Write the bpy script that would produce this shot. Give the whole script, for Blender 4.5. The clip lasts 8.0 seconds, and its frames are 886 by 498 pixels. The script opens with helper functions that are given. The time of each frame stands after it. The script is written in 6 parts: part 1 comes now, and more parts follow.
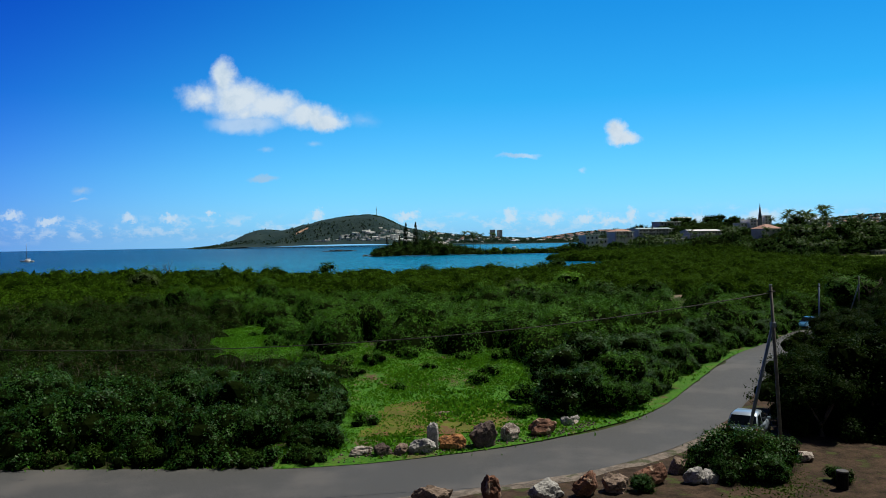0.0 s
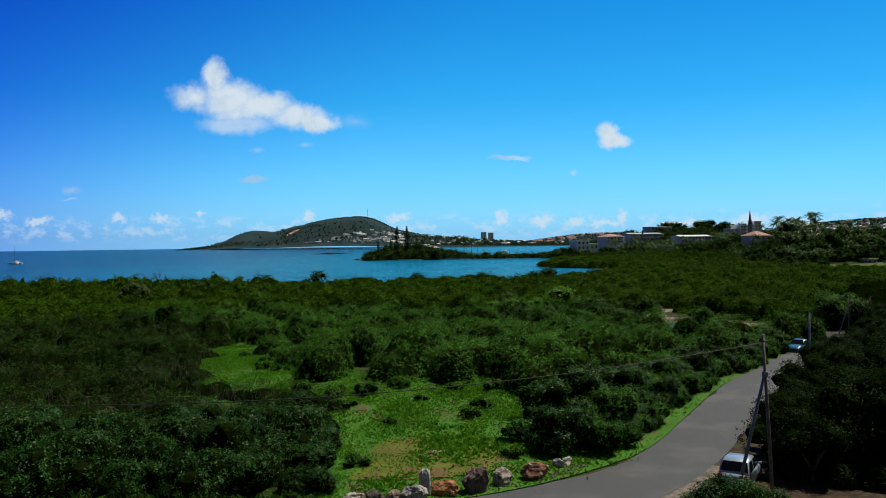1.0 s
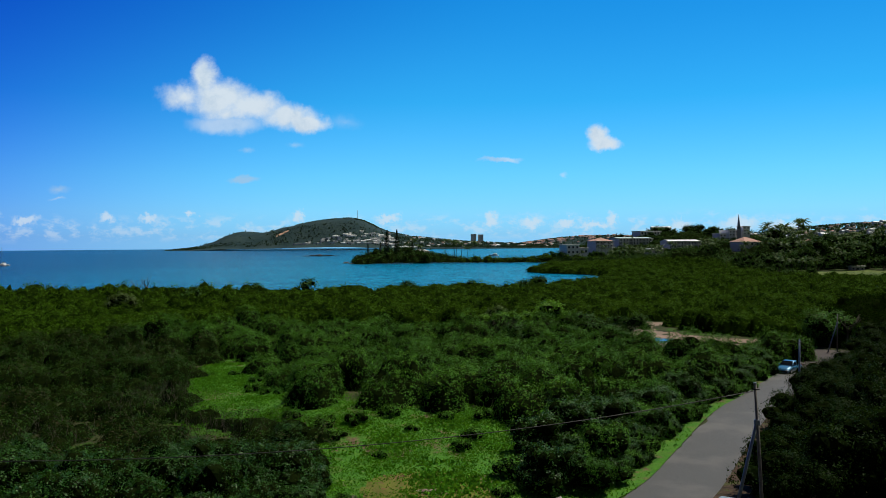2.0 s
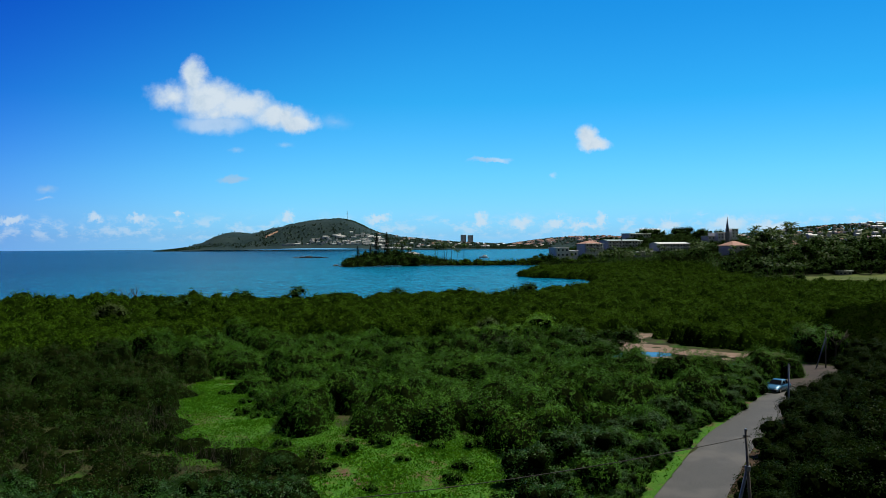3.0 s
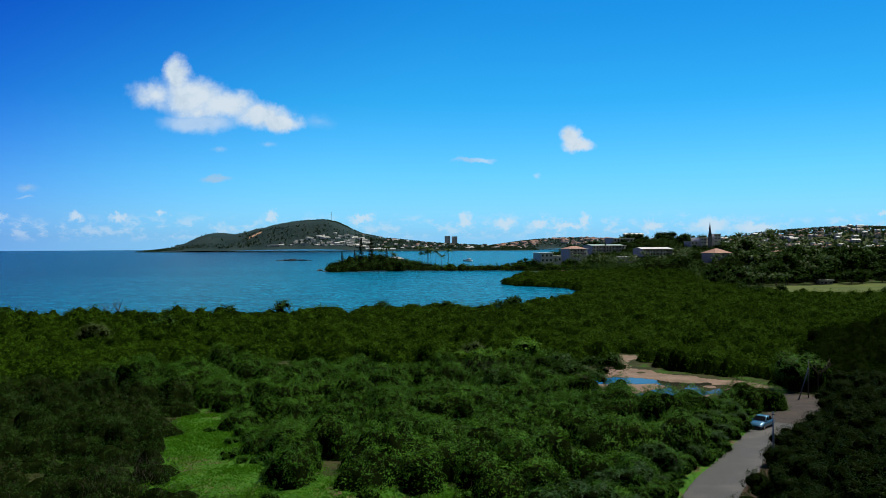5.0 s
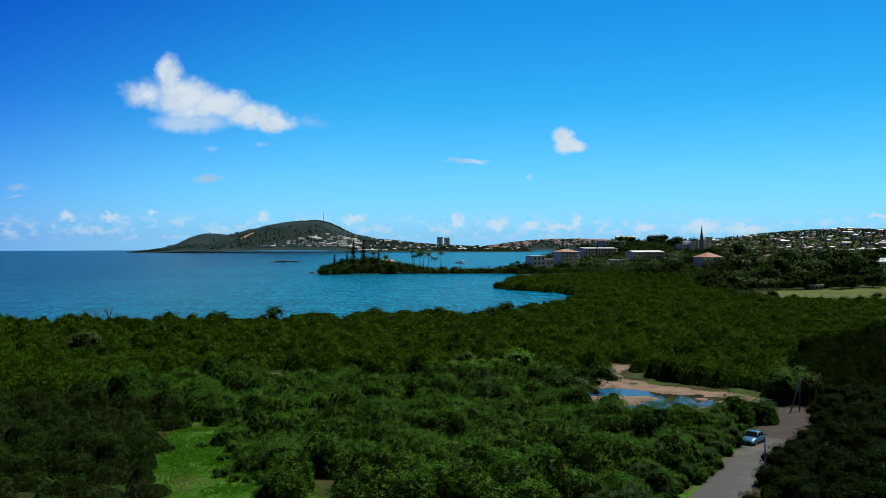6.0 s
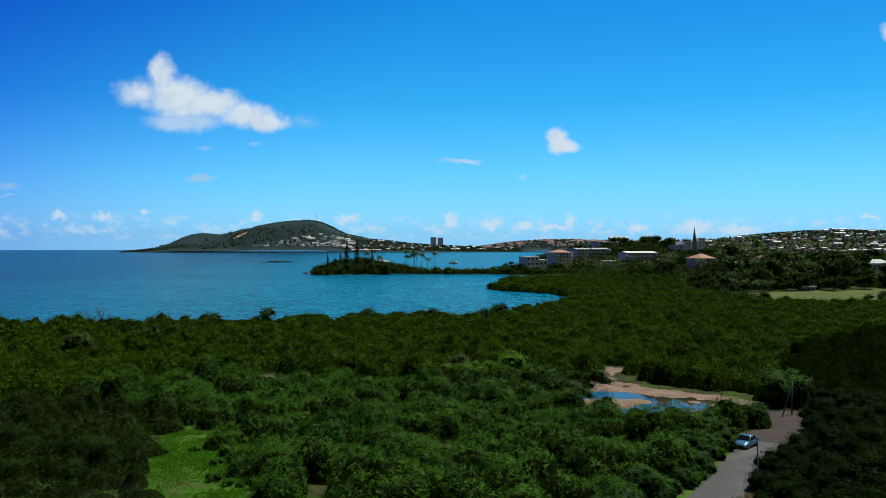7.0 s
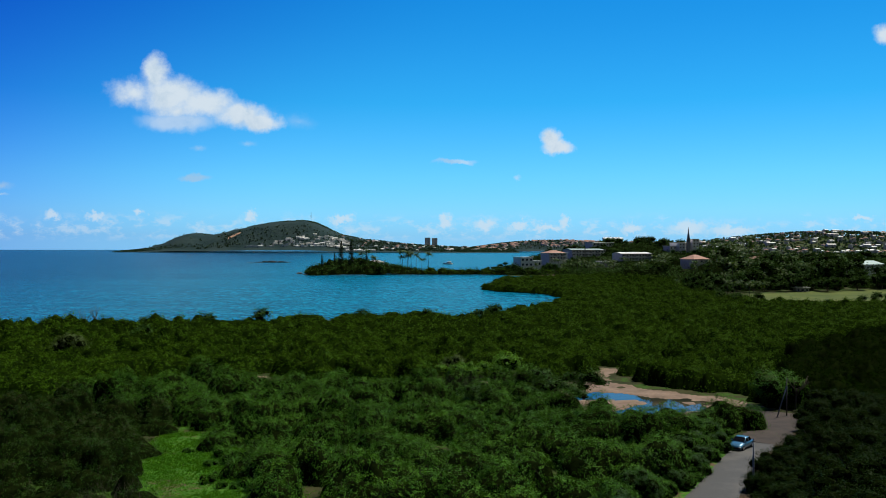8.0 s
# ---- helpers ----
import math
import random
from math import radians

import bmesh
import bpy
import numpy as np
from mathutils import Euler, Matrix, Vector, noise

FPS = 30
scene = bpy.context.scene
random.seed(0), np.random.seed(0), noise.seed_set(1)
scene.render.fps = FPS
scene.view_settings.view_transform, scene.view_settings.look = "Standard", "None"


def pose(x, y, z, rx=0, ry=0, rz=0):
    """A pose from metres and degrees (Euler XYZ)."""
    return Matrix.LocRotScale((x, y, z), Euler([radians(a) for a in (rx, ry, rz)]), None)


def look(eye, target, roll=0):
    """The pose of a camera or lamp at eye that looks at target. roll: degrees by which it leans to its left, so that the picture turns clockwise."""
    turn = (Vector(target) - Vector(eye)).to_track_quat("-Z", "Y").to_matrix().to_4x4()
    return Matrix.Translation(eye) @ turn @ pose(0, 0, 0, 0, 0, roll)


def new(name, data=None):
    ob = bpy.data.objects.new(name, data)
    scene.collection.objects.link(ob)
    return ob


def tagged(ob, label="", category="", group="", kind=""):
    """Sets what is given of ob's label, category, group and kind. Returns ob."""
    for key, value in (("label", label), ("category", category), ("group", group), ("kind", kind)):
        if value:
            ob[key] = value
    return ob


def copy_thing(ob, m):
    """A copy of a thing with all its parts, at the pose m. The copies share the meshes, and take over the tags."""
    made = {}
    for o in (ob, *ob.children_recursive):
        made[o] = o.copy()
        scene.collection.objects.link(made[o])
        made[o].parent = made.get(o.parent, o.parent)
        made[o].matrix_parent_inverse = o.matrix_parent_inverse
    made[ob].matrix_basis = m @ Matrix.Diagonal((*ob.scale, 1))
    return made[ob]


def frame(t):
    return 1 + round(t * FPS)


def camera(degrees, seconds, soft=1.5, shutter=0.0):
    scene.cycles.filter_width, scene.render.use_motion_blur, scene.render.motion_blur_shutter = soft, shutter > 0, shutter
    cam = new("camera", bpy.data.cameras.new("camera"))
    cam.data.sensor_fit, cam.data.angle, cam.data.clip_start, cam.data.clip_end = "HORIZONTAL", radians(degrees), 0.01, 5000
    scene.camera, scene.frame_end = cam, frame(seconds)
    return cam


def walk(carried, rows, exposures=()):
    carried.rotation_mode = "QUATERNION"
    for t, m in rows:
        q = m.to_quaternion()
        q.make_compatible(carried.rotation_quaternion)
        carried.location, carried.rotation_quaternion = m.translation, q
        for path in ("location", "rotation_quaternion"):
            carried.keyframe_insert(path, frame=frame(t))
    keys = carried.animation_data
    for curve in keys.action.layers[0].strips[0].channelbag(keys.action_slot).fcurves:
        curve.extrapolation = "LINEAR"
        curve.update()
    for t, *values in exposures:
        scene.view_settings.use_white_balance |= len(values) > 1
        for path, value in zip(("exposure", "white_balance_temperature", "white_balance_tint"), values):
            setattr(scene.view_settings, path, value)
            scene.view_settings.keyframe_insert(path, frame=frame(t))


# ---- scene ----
cam = camera(57.0, 8.0, soft=0.6)
PATH = [
    (0, (0.136, -0.156, 10.868), (0.106, 1.844, 10.85), -1.0),
    (0.5, (0.095, -0.128, 11.995), (0.077, 1.871, 11.978), -0.8),
    (1, (0.053, -0.083, 13.138), (0.045, 1.917, 13.124), -0.7),
    (1.5, (-0.016, 0.063, 14.222), (-0.012, 2.063, 14.21), -0.5),
    (3, (-0.131, 0.238, 17.643), (-0.089, 2.237, 17.632), -0.4),
    (3.5, (-0.249, 0.195, 18.733), (-0.196, 2.194, 18.722), -0.3),
    (4, (-0.297, 0.165, 19.858), (-0.234, 2.164, 19.849), -0.3),
    (4.5, (-0.368, 0.189, 20.895), (-0.296, 2.188, 20.884), -0.3),
    (6, (-0.591, 0.202, 23.811), (-0.491, 2.2, 23.802), -0.1),
    (6.5, (-0.576, 0.32, 24.03), (-0.467, 2.317, 24.022), -0.0),
    (7, (-0.633, 0.202, 24.286), (-0.517, 2.198, 24.277), -0.0),
    (7.5, (-0.675, 0.247, 24.325), (-0.552, 2.244, 24.317), 0.0),
    (8, (-0.753, 0.482, 24.33), (-0.623, 2.477, 24.322), 0.1),
]
walk(cam, [(t, look(eye, target, roll)) for t, eye, target, roll in PATH])

# ---- world, sun, exposure ----
SUN = Vector((0.44, 0.28, 0.855)).normalized()
SEA = -1.2
scene.view_settings.exposure = 0.0

sun_lamp = new("sun", bpy.data.lights.new("sun", "SUN"))
sun_lamp.data.energy, sun_lamp.data.angle, sun_lamp.data.color = 5.0, radians(0.5), (1.0, 0.94, 0.82)
sun_lamp.matrix_world = look(SUN * 200, (0, 0, 0))


class Nodes:
    """A short way to write node trees."""

    def __init__(self, tree):
        self.tree = tree
        tree.nodes.clear()

    def add(self, kind, ins=None, **props):
        n = self.tree.nodes.new(kind)
        for k, v in props.items():
            setattr(n, k, v)
        for k, v in (ins or {}).items():
            self.put(n.inputs[k], v)
        return n

    def put(self, socket, v):
        if isinstance(v, bpy.types.NodeSocket):
            self.tree.links.new(v, socket)
        else:
            socket.default_value = v

    def math(self, op, a, b=0.0, c=0.0, clamp=False):
        return self.add("ShaderNodeMath", {0: a, 1: b, 2: c}, operation=op, use_clamp=clamp).outputs[0]

    def ramp(self, v, lo, hi, out0=0.0, out1=1.0, smooth=True):
        n = self.add("ShaderNodeMapRange", {"Value": v, "From Min": lo, "From Max": hi, "To Min": out0, "To Max": out1})
        n.interpolation_type = "SMOOTHSTEP" if smooth else "LINEAR"
        return n.outputs[0]

    def mix(self, f, a, b, blend="MIX"):
        n = self.add("ShaderNodeMix", data_type="RGBA", blend_type=blend)
        self.put(n.inputs[0], f)
        self.put(n.inputs[6], a)
        self.put(n.inputs[7], b)
        return n.outputs[2]

    def noise(self, vec, scale, detail=4.0, rough=0.55, dist=0.0):
        n = self.add("ShaderNodeTexNoise", {"Scale": scale, "Detail": detail, "Roughness": rough, "Distortion": dist})
        if vec is not None:
            self.put(n.inputs["Vector"], vec)
        return n.outputs[0]


def rgb(r, g, b):
    return (r, g, b, 1.0)


def make_world():
    world = bpy.data.worlds.new("sky")
    scene.world = world
    world.use_nodes = True
    N = Nodes(world.node_tree)
    way = N.add("ShaderNodeTexCoord").outputs["Generated"]
    xyz = N.add("ShaderNodeSeparateXYZ", {0: way})
    X, Y, Z = xyz.outputs
    up = N.math("MAXIMUM", Z, 0.012)
    vec = N.add("ShaderNodeCombineXYZ", {0: X, 1: Y, 2: up}).outputs[0]
    sky = N.add("ShaderNodeTexSky", {"Vector": vec}, sky_type="NISHITA", sun_disc=False,
                sun_elevation=math.asin(SUN.z), sun_rotation=math.atan2(SUN.x, SUN.y),
                air_density=1.0, dust_density=0.35, ozone_density=2.2)
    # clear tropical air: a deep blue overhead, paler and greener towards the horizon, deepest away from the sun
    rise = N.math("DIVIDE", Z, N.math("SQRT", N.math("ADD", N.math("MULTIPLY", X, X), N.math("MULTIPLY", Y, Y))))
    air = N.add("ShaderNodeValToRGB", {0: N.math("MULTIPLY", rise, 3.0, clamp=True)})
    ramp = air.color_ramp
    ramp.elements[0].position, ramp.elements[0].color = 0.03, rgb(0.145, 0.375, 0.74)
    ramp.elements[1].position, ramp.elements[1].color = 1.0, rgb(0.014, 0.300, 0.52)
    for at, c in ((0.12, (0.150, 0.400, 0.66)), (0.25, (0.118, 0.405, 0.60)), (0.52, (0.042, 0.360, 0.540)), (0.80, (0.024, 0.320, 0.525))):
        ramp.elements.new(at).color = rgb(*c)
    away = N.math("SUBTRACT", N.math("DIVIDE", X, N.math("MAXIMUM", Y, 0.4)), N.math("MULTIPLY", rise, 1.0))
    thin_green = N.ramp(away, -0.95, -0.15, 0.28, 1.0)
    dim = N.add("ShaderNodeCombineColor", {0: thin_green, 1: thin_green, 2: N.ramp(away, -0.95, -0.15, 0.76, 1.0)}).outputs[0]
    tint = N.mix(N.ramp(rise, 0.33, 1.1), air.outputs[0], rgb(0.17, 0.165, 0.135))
    toward = N.ramp(N.math("ADD", N.math("DIVIDE", X, N.math("MAXIMUM", Y, 0.4)), N.math("MULTIPLY", rise, 0.3)), -0.55, 0.70, 1.0, 0.80, False)
    dim = N.mix(1.0, dim, N.add("ShaderNodeCombineColor", {0: toward, 1: N.math("MULTIPLY", toward, 0.97), 2: toward}).outputs[0], "MULTIPLY")
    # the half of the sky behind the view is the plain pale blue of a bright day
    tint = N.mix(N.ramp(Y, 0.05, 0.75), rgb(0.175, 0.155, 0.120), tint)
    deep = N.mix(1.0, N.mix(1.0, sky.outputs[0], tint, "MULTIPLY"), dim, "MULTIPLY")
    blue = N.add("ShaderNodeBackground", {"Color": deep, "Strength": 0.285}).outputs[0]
    # clouds live on the sky's dome: a = sideways, e = height, as slopes from straight ahead
    ahead = N.math("MAXIMUM", Y, 0.05)
    a, e = N.math("DIVIDE", X, ahead), N.math("DIVIDE", Z, ahead)
    flat = N.add("ShaderNodeCombineXYZ", {0: a, 1: e, 2: 0.0}).outputs[0]
    warp = N.add("ShaderNodeTexNoise", {"Vector": flat, "Scale": 30.0, "Detail": 6.0, "Roughness": 0.62})
    shift = N.add("ShaderNodeVectorMath", {0: warp.outputs["Color"], 1: (0.5, 0.5, 0.5)}, operation="SUBTRACT").outputs[0]
    shift = N.add("ShaderNodeVectorMath", {0: shift, 3: 0.024}, operation="SCALE").outputs[0]
    bent = N.add("ShaderNodeVectorMath", {0: flat, 1: shift}, operation="ADD").outputs[0]
    s2 = N.add("ShaderNodeSeparateXYZ", {0: bent})
    ba, be = s2.outputs[0], s2.outputs[1]
    fine = N.noise(flat, 70.0, 6.0, 0.6)

    def puff(ca, ce, ra, re, dens=1.0):
        u = N.math("DIVIDE", N.math("SUBTRACT", ba, ca), ra)
        v = N.math("DIVIDE", N.math("SUBTRACT", be, ce), re)
        d = N.math("SQRT", N.math("ADD", N.math("MULTIPLY", u, u), N.math("MULTIPLY", v, v)))
        return N.math("MULTIPLY", N.math("SUBTRACT", 1.0, d), dens)

    def heap(puffs):
        out = puffs[0]
        for p in puffs[1:]:
            out = N.math("SMOOTH_MAX", out, p, 0.35)
        return out

    thick = heap([puff(-0.2795, 0.207, 0.018, 0.029, 1.1), puff(-0.306, 0.184, 0.040, 0.023, 0.74),
                  puff(-0.262, 0.181, 0.046, 0.028, 1.05), puff(-0.222, 0.170, 0.052, 0.023, 0.95), puff(-0.258, 0.162, 0.040, 0.017, 0.7),
                  puff(-0.180, 0.1575, 0.046, 0.019, 0.95), puff(-0.158, 0.1490, 0.036, 0.013, 1.1), puff(0.198, 0.1315, 0.016, 0.018, 1.2),
                  puff(0.2065, 0.1205, 0.027, 0.010, 1.1), puff(0.63, 0.268, 0.024, 0.016, 1.0)])
    thin = heap([puff(-0.252, 0.149, 0.062, 0.016, 0.95), puff(0.081, 0.104, 0.032, 0.0045, 1.0),
                 puff(-0.235, 0.081, 0.024, 0.006, 1.0), puff(-0.459, 0.069, 0.018, 0.006, 0.6),
                 puff(-0.462, 0.058, 0.014, 0.003, 0.5), puff(-0.231, 0.117, 0.014, 0.005, 0.4),
                 puff(-0.1715, 0.125, 0.014, 0.005, 0.4), puff(-0.112, 0.150, 0.030, 0.010, 0.3),
                 puff(0.158, 0.084, 0.008, 0.004, 0.5)])
    body = N.ramp(N.math("ADD", thick, N.math("MULTIPLY", N.math("SUBTRACT", fine, 0.5), 0.55)), 0.0, 0.72)
    veil = N.math("MULTIPLY", N.ramp(thin, 0.0, 0.7), 0.62)
    # fair-weather heaps in a row over the far horizon
    low = N.add("ShaderNodeCombineXYZ", {0: N.math("MULTIPLY", a, 1.0), 1: N.math("MULTIPLY", e, 1.7), 2: 0.37}).outputs[0]
    lumps = N.noise(low, 46.0, 7.0, 0.62)
    tower = N.noise(N.add("ShaderNodeCombineXYZ", {0: a, 1: 0.0, 2: 3.1}).outputs[0], 11.0, 3.0, 0.6)
    crest = N.math("ADD", 0.012, N.math("MULTIPLY", tower, 0.046))
    inband = N.math("MULTIPLY", N.ramp(N.math("SUBTRACT", crest, e), -0.006, 0.010), N.ramp(e, 0.002, 0.016))
    row = N.math("MULTIPLY", N.ramp(lumps, 0.46, 0.64), inband)
    row = N.math("MULTIPLY", row, 0.40)
    # single small towers that rise out of the row
    crumple = N.add("ShaderNodeTexNoise", {"Vector": flat, "Scale": 75.0, "Detail": 6.0, "Roughness": 0.72})
    crumple = N.add("ShaderNodeVectorMath", {0: crumple.outputs["Color"], 1: (0.5, 0.5, 0.5)}, operation="SUBTRACT").outputs[0]
    crumple = N.add("ShaderNodeVectorMath", {0: crumple, 3: 0.034}, operation="SCALE").outputs[0]
    s3 = N.add("ShaderNodeSeparateXYZ", {0: N.add("ShaderNodeVectorMath", {0: flat, 1: crumple}, operation="ADD").outputs[0]})
    ba, be = s3.outputs[0], s3.outputs[1]
    small = heap([puff(ca, ce, ra, re) for ca, ce, ra, re in (
        (-0.547, 0.041, 0.020, 0.008), (-0.500, 0.034, 0.024, 0.007), (-0.402, 0.037, 0.014, 0.009), (-0.352, 0.034, 0.017, 0.009), (-0.300, 0.038, 0.008, 0.007),
        (-0.168, 0.036, 0.011, 0.010), (-0.060, 0.033, 0.022, 0.008), (0.069, 0.030, 0.014, 0.012), (0.118, 0.026, 0.021, 0.011), (0.160, 0.026, 0.016, 0.008),
        (0.216, 0.030, 0.009, 0.012), (0.196, 0.021, 0.030, 0.007), (0.300, 0.022, 0.024, 0.009), (0.372, 0.023, 0.034, 0.014), (0.430, 0.019, 0.040, 0.009), (0.60, 0.036, 0.020, 0.006))])
    row = N.math("MAXIMUM", row, N.math("MULTIPLY", N.ramp(small, 0.0, 0.75), 0.70))
    cover = N.math("MAXIMUM", N.math("MAXIMUM", body, veil), row, clamp=True)
    cover = N.math("MULTIPLY", cover, N.ramp(Y, 0.06, 0.2))
    glow = N.noise(bent, 38.0, 4.0, 0.6)
    upper = N.math("MULTIPLY", N.math("SUBTRACT", be, N.math("ADD", 0.150, N.math("MULTIPLY", N.math("ADD", ba, 0.15), -0.33))), 14.0)
    upper = N.math("MAXIMUM", upper, N.math("MULTIPLY", N.math("SUBTRACT", e, 0.112), 40.0 * 1.0))
    lit = N.ramp(N.math("ADD", N.math("MULTIPLY", glow, 1.1), N.math("MULTIPLY", N.math("MINIMUM", upper, 0.8), 0.45)), 0.42, 0.98)
    lit = N.math("MAXIMUM", lit, N.ramp(e, 0.075, 0.05))
    white = N.mix(lit, rgb(0.42, 0.58, 0.75), rgb(0.68, 0.79, 0.89))
    cloud = N.add("ShaderNodeBackground", {"Color": white, "Strength": 0.95}).outputs[0]
    out = N.add("ShaderNodeMixShader", {0: cover, 1: blue, 2: cloud}).outputs[0]
    N.add("ShaderNodeOutputWorld", {"Surface": out})


make_world()


# ---- materials ----
def material(name):
    m = bpy.data.materials.new(name)
    m.use_nodes = True
    return m, Nodes(m.node_tree)


def finish(N, shader):
    N.add("ShaderNodeOutputMaterial", {"Surface": shader})


def surface(name, dark, light, scale=4.0, rough=0.7, metal=0.0, bump=0.0, bump_scale=30.0, extra=None, spec=0.5, vary=0.0):
    """A painted, stone, soil or metal surface: two colours mixed at two scales, fine relief."""
    m, N = material(name)
    pos = N.add("ShaderNodeTexCoord").outputs["Object"]
    big, small = N.noise(pos, scale, 5.0, 0.6), N.noise(pos, scale * 7.3, 4.0, 0.6)
    f = N.ramp(N.math("ADD", N.math("MULTIPLY", big, 0.65), N.math("MULTIPLY", small, 0.35)), 0.32, 0.68)
    col = N.mix(f, rgb(*dark), rgb(*light))
    if extra:
        col = N.mix(N.ramp(N.noise(pos, extra[1], 4.0, 0.6), extra[2], extra[2] + 0.1), col, rgb(*extra[0]))
    if vary:
        rnd = N.add("ShaderNodeObjectInfo").outputs["Random"]
        col = N.add("ShaderNodeHueSaturation", {"Value": N.ramp(rnd, 0, 1, 1 - vary, 1 + vary, False), "Color": col}).outputs[0]
    p = N.add("ShaderNodeBsdfPrincipled", {"Base Color": col, "Roughness": rough, "Metallic": metal, "Specular IOR Level": spec})
    if bump:
        b = N.add("ShaderNodeBump", {"Strength": min(1.0, bump), "Distance": 0.05, "Height": N.noise(pos, bump_scale, 6.0, 0.65)})
        N.put(p.inputs["Normal"], b.outputs[0])
    finish(N, p.outputs[0])
    return m


def leaf_material(name, dark, mid, light, patch=0.25, gloss=0.55, through_light=0.22, dry=None, dry_share=0.0, spec=0.10, grain=0.26):
    """Foliage: each leaf its own tone, patches of tone over the thicket, light that comes through."""
    m, N = material(name)
    rnd = N.add("ShaderNodeNewGeometry").outputs["Random Per Island"]
    pos = N.add("ShaderNodeNewGeometry").outputs["Position"]
    tone = N.math("ADD", N.math("ADD", N.math("MULTIPLY", rnd, grain), 0.31 - grain / 2), N.math("MULTIPLY", N.noise(pos, patch, 3.0), 0.50))
    tone = N.math("ADD", tone, N.math("SUBTRACT", N.math("MULTIPLY", N.noise(pos, patch * 7.0, 2.0), 0.42), 0.15))
    col = N.mix(N.ramp(tone, 0.25, 0.62), rgb(*dark), rgb(*mid))
    col = N.mix(N.ramp(tone, 0.62, 0.95), col, rgb(*light))
    if dry:
        which = N.math("ADD", N.math("MULTIPLY", N.noise(pos, 0.11, 3.0), 0.8), N.math("MULTIPLY", rnd, 0.35))
        col = N.mix(N.ramp(which, 0.78 - dry_share, 0.86 - dry_share), col, rgb(*dry))
    p = N.add("ShaderNodeBsdfPrincipled", {"Base Color": col, "Roughness": gloss, "Specular IOR Level": spec})
    back = N.add("ShaderNodeBsdfTranslucent", {"Color": N.mix(0.5, col, rgb(0.12, 0.22, 0.01))})
    mixed = N.add("ShaderNodeMixShader", {0: through_light, 1: p.outputs[0], 2: back.outputs[0]})
    finish(N, mixed.outputs[0])
    return m


def plain(name, col, rough=0.5, metal=0.0, spec=0.5):
    m, N = material(name)
    pos = N.add("ShaderNodeTexCoord").outputs["Object"]
    f = N.ramp(N.noise(pos, 3.0, 5.0), 0.3, 0.7)
    c = N.mix(f, rgb(*[v * 0.86 for v in col]), rgb(*col))
    finish(N, N.add("ShaderNodeBsdfPrincipled", {"Base Color": c, "Roughness": rough, "Metallic": metal, "Specular IOR Level": spec}).outputs[0])
    return m


def glass_dark(name):
    m, N = material(name)
    finish(N, N.add("ShaderNodeBsdfPrincipled", {"Base Color": rgb(0.012, 0.016, 0.02), "Roughness": 0.06, "IOR": 1.5}).outputs[0])
    return m


def water_material(name, deep, pale, wave=0.35, rough=0.12, gloss=0.5, sky_grade=False):
    m, N = material(name)
    pos = N.add("ShaderNodeTexCoord").outputs["Object"]
    st = N.add("ShaderNodeMapping", {"Vector": pos, "Scale": (0.45, 1.0, 1.0)}).outputs[0]
    patch = N.add("ShaderNodeMapping", {"Vector": pos, "Scale": (0.25, 1.0, 1.0)}).outputs[0]
    col = N.mix(N.ramp(N.noise(patch, 0.012, 4.0), 0.35, 0.65), rgb(*deep), rgb(*pale))
    # light and dark wave faces are painted into the colour too
    streak = N.add("ShaderNodeMapping", {"Vector": pos, "Scale": (0.10, 0.085, 1.0)}).outputs[0]
    ripple = N.noise(streak, 1.0, 4.0, 0.7)
    col = N.mix(N.ramp(ripple, 0.42, 0.62), col, rgb(*[v * 1.75 for v in pale]))
    lane = N.add("ShaderNodeMapping", {"Vector": pos, "Scale": (0.05, 0.17, 1.0)}).outputs[0]
    col = N.mix(N.ramp(N.noise(lane, 1.0, 6.0, 0.8), 0.48, 0.60), col, rgb(*[v * 0.85 for v in deep]))
    if sky_grade:
        # paler towards the bay: the sky's uneven sheen painted in as depth
        px = N.add("ShaderNodeSeparateXYZ", {0: pos}).outputs[0]
        shallow = N.ramp(N.math("ADD", px, N.math("MULTIPLY", N.noise(patch, 0.008, 3.0), 160.0)), -260.0, 90.0)
        col = N.mix(shallow, N.mix(0.65, col, rgb(*deep)), N.mix(0.6, col, rgb(0.004, 0.165, 0.265)))
        # finer waves, their light and shade multiplied into the colour
        chop_shading = N.add("ShaderNodeMapping", {"Vector": pos, "Scale": (0.45, 0.24, 1.0)}).outputs[0]
        col = N.mix(1.0, col, N.add("ShaderNodeCombineColor", {0: 1.0, 1: N.ramp(N.noise(chop_shading, 1.0, 3.0, 0.7), 0.36, 0.64, 0.55, 1.35), 2: N.ramp(N.noise(chop_shading, 1.0, 3.0, 0.7), 0.36, 0.64, 0.62, 1.3)}).outputs[0], "MULTIPLY")
    h = N.math("ADD", N.math("MULTIPLY", N.noise(st, 0.5, 3.0), 0.7), N.math("MULTIPLY", N.noise(st, 2.2, 3.0), 0.3))
    h = N.math("ADD", h, N.math("MULTIPLY", ripple, 4.0 if wave > 0.1 else 0.0))
    b = N.add("ShaderNodeBump", {"Strength": 1.0, "Distance": wave, "Height": h})
    p = N.add("ShaderNodeBsdfPrincipled", {"Base Color": col, "Roughness": rough, "IOR": 1.33, "Specular IOR Level": gloss, "Normal": b.outputs[0]})
    finish(N, p.outputs[0])
    return m


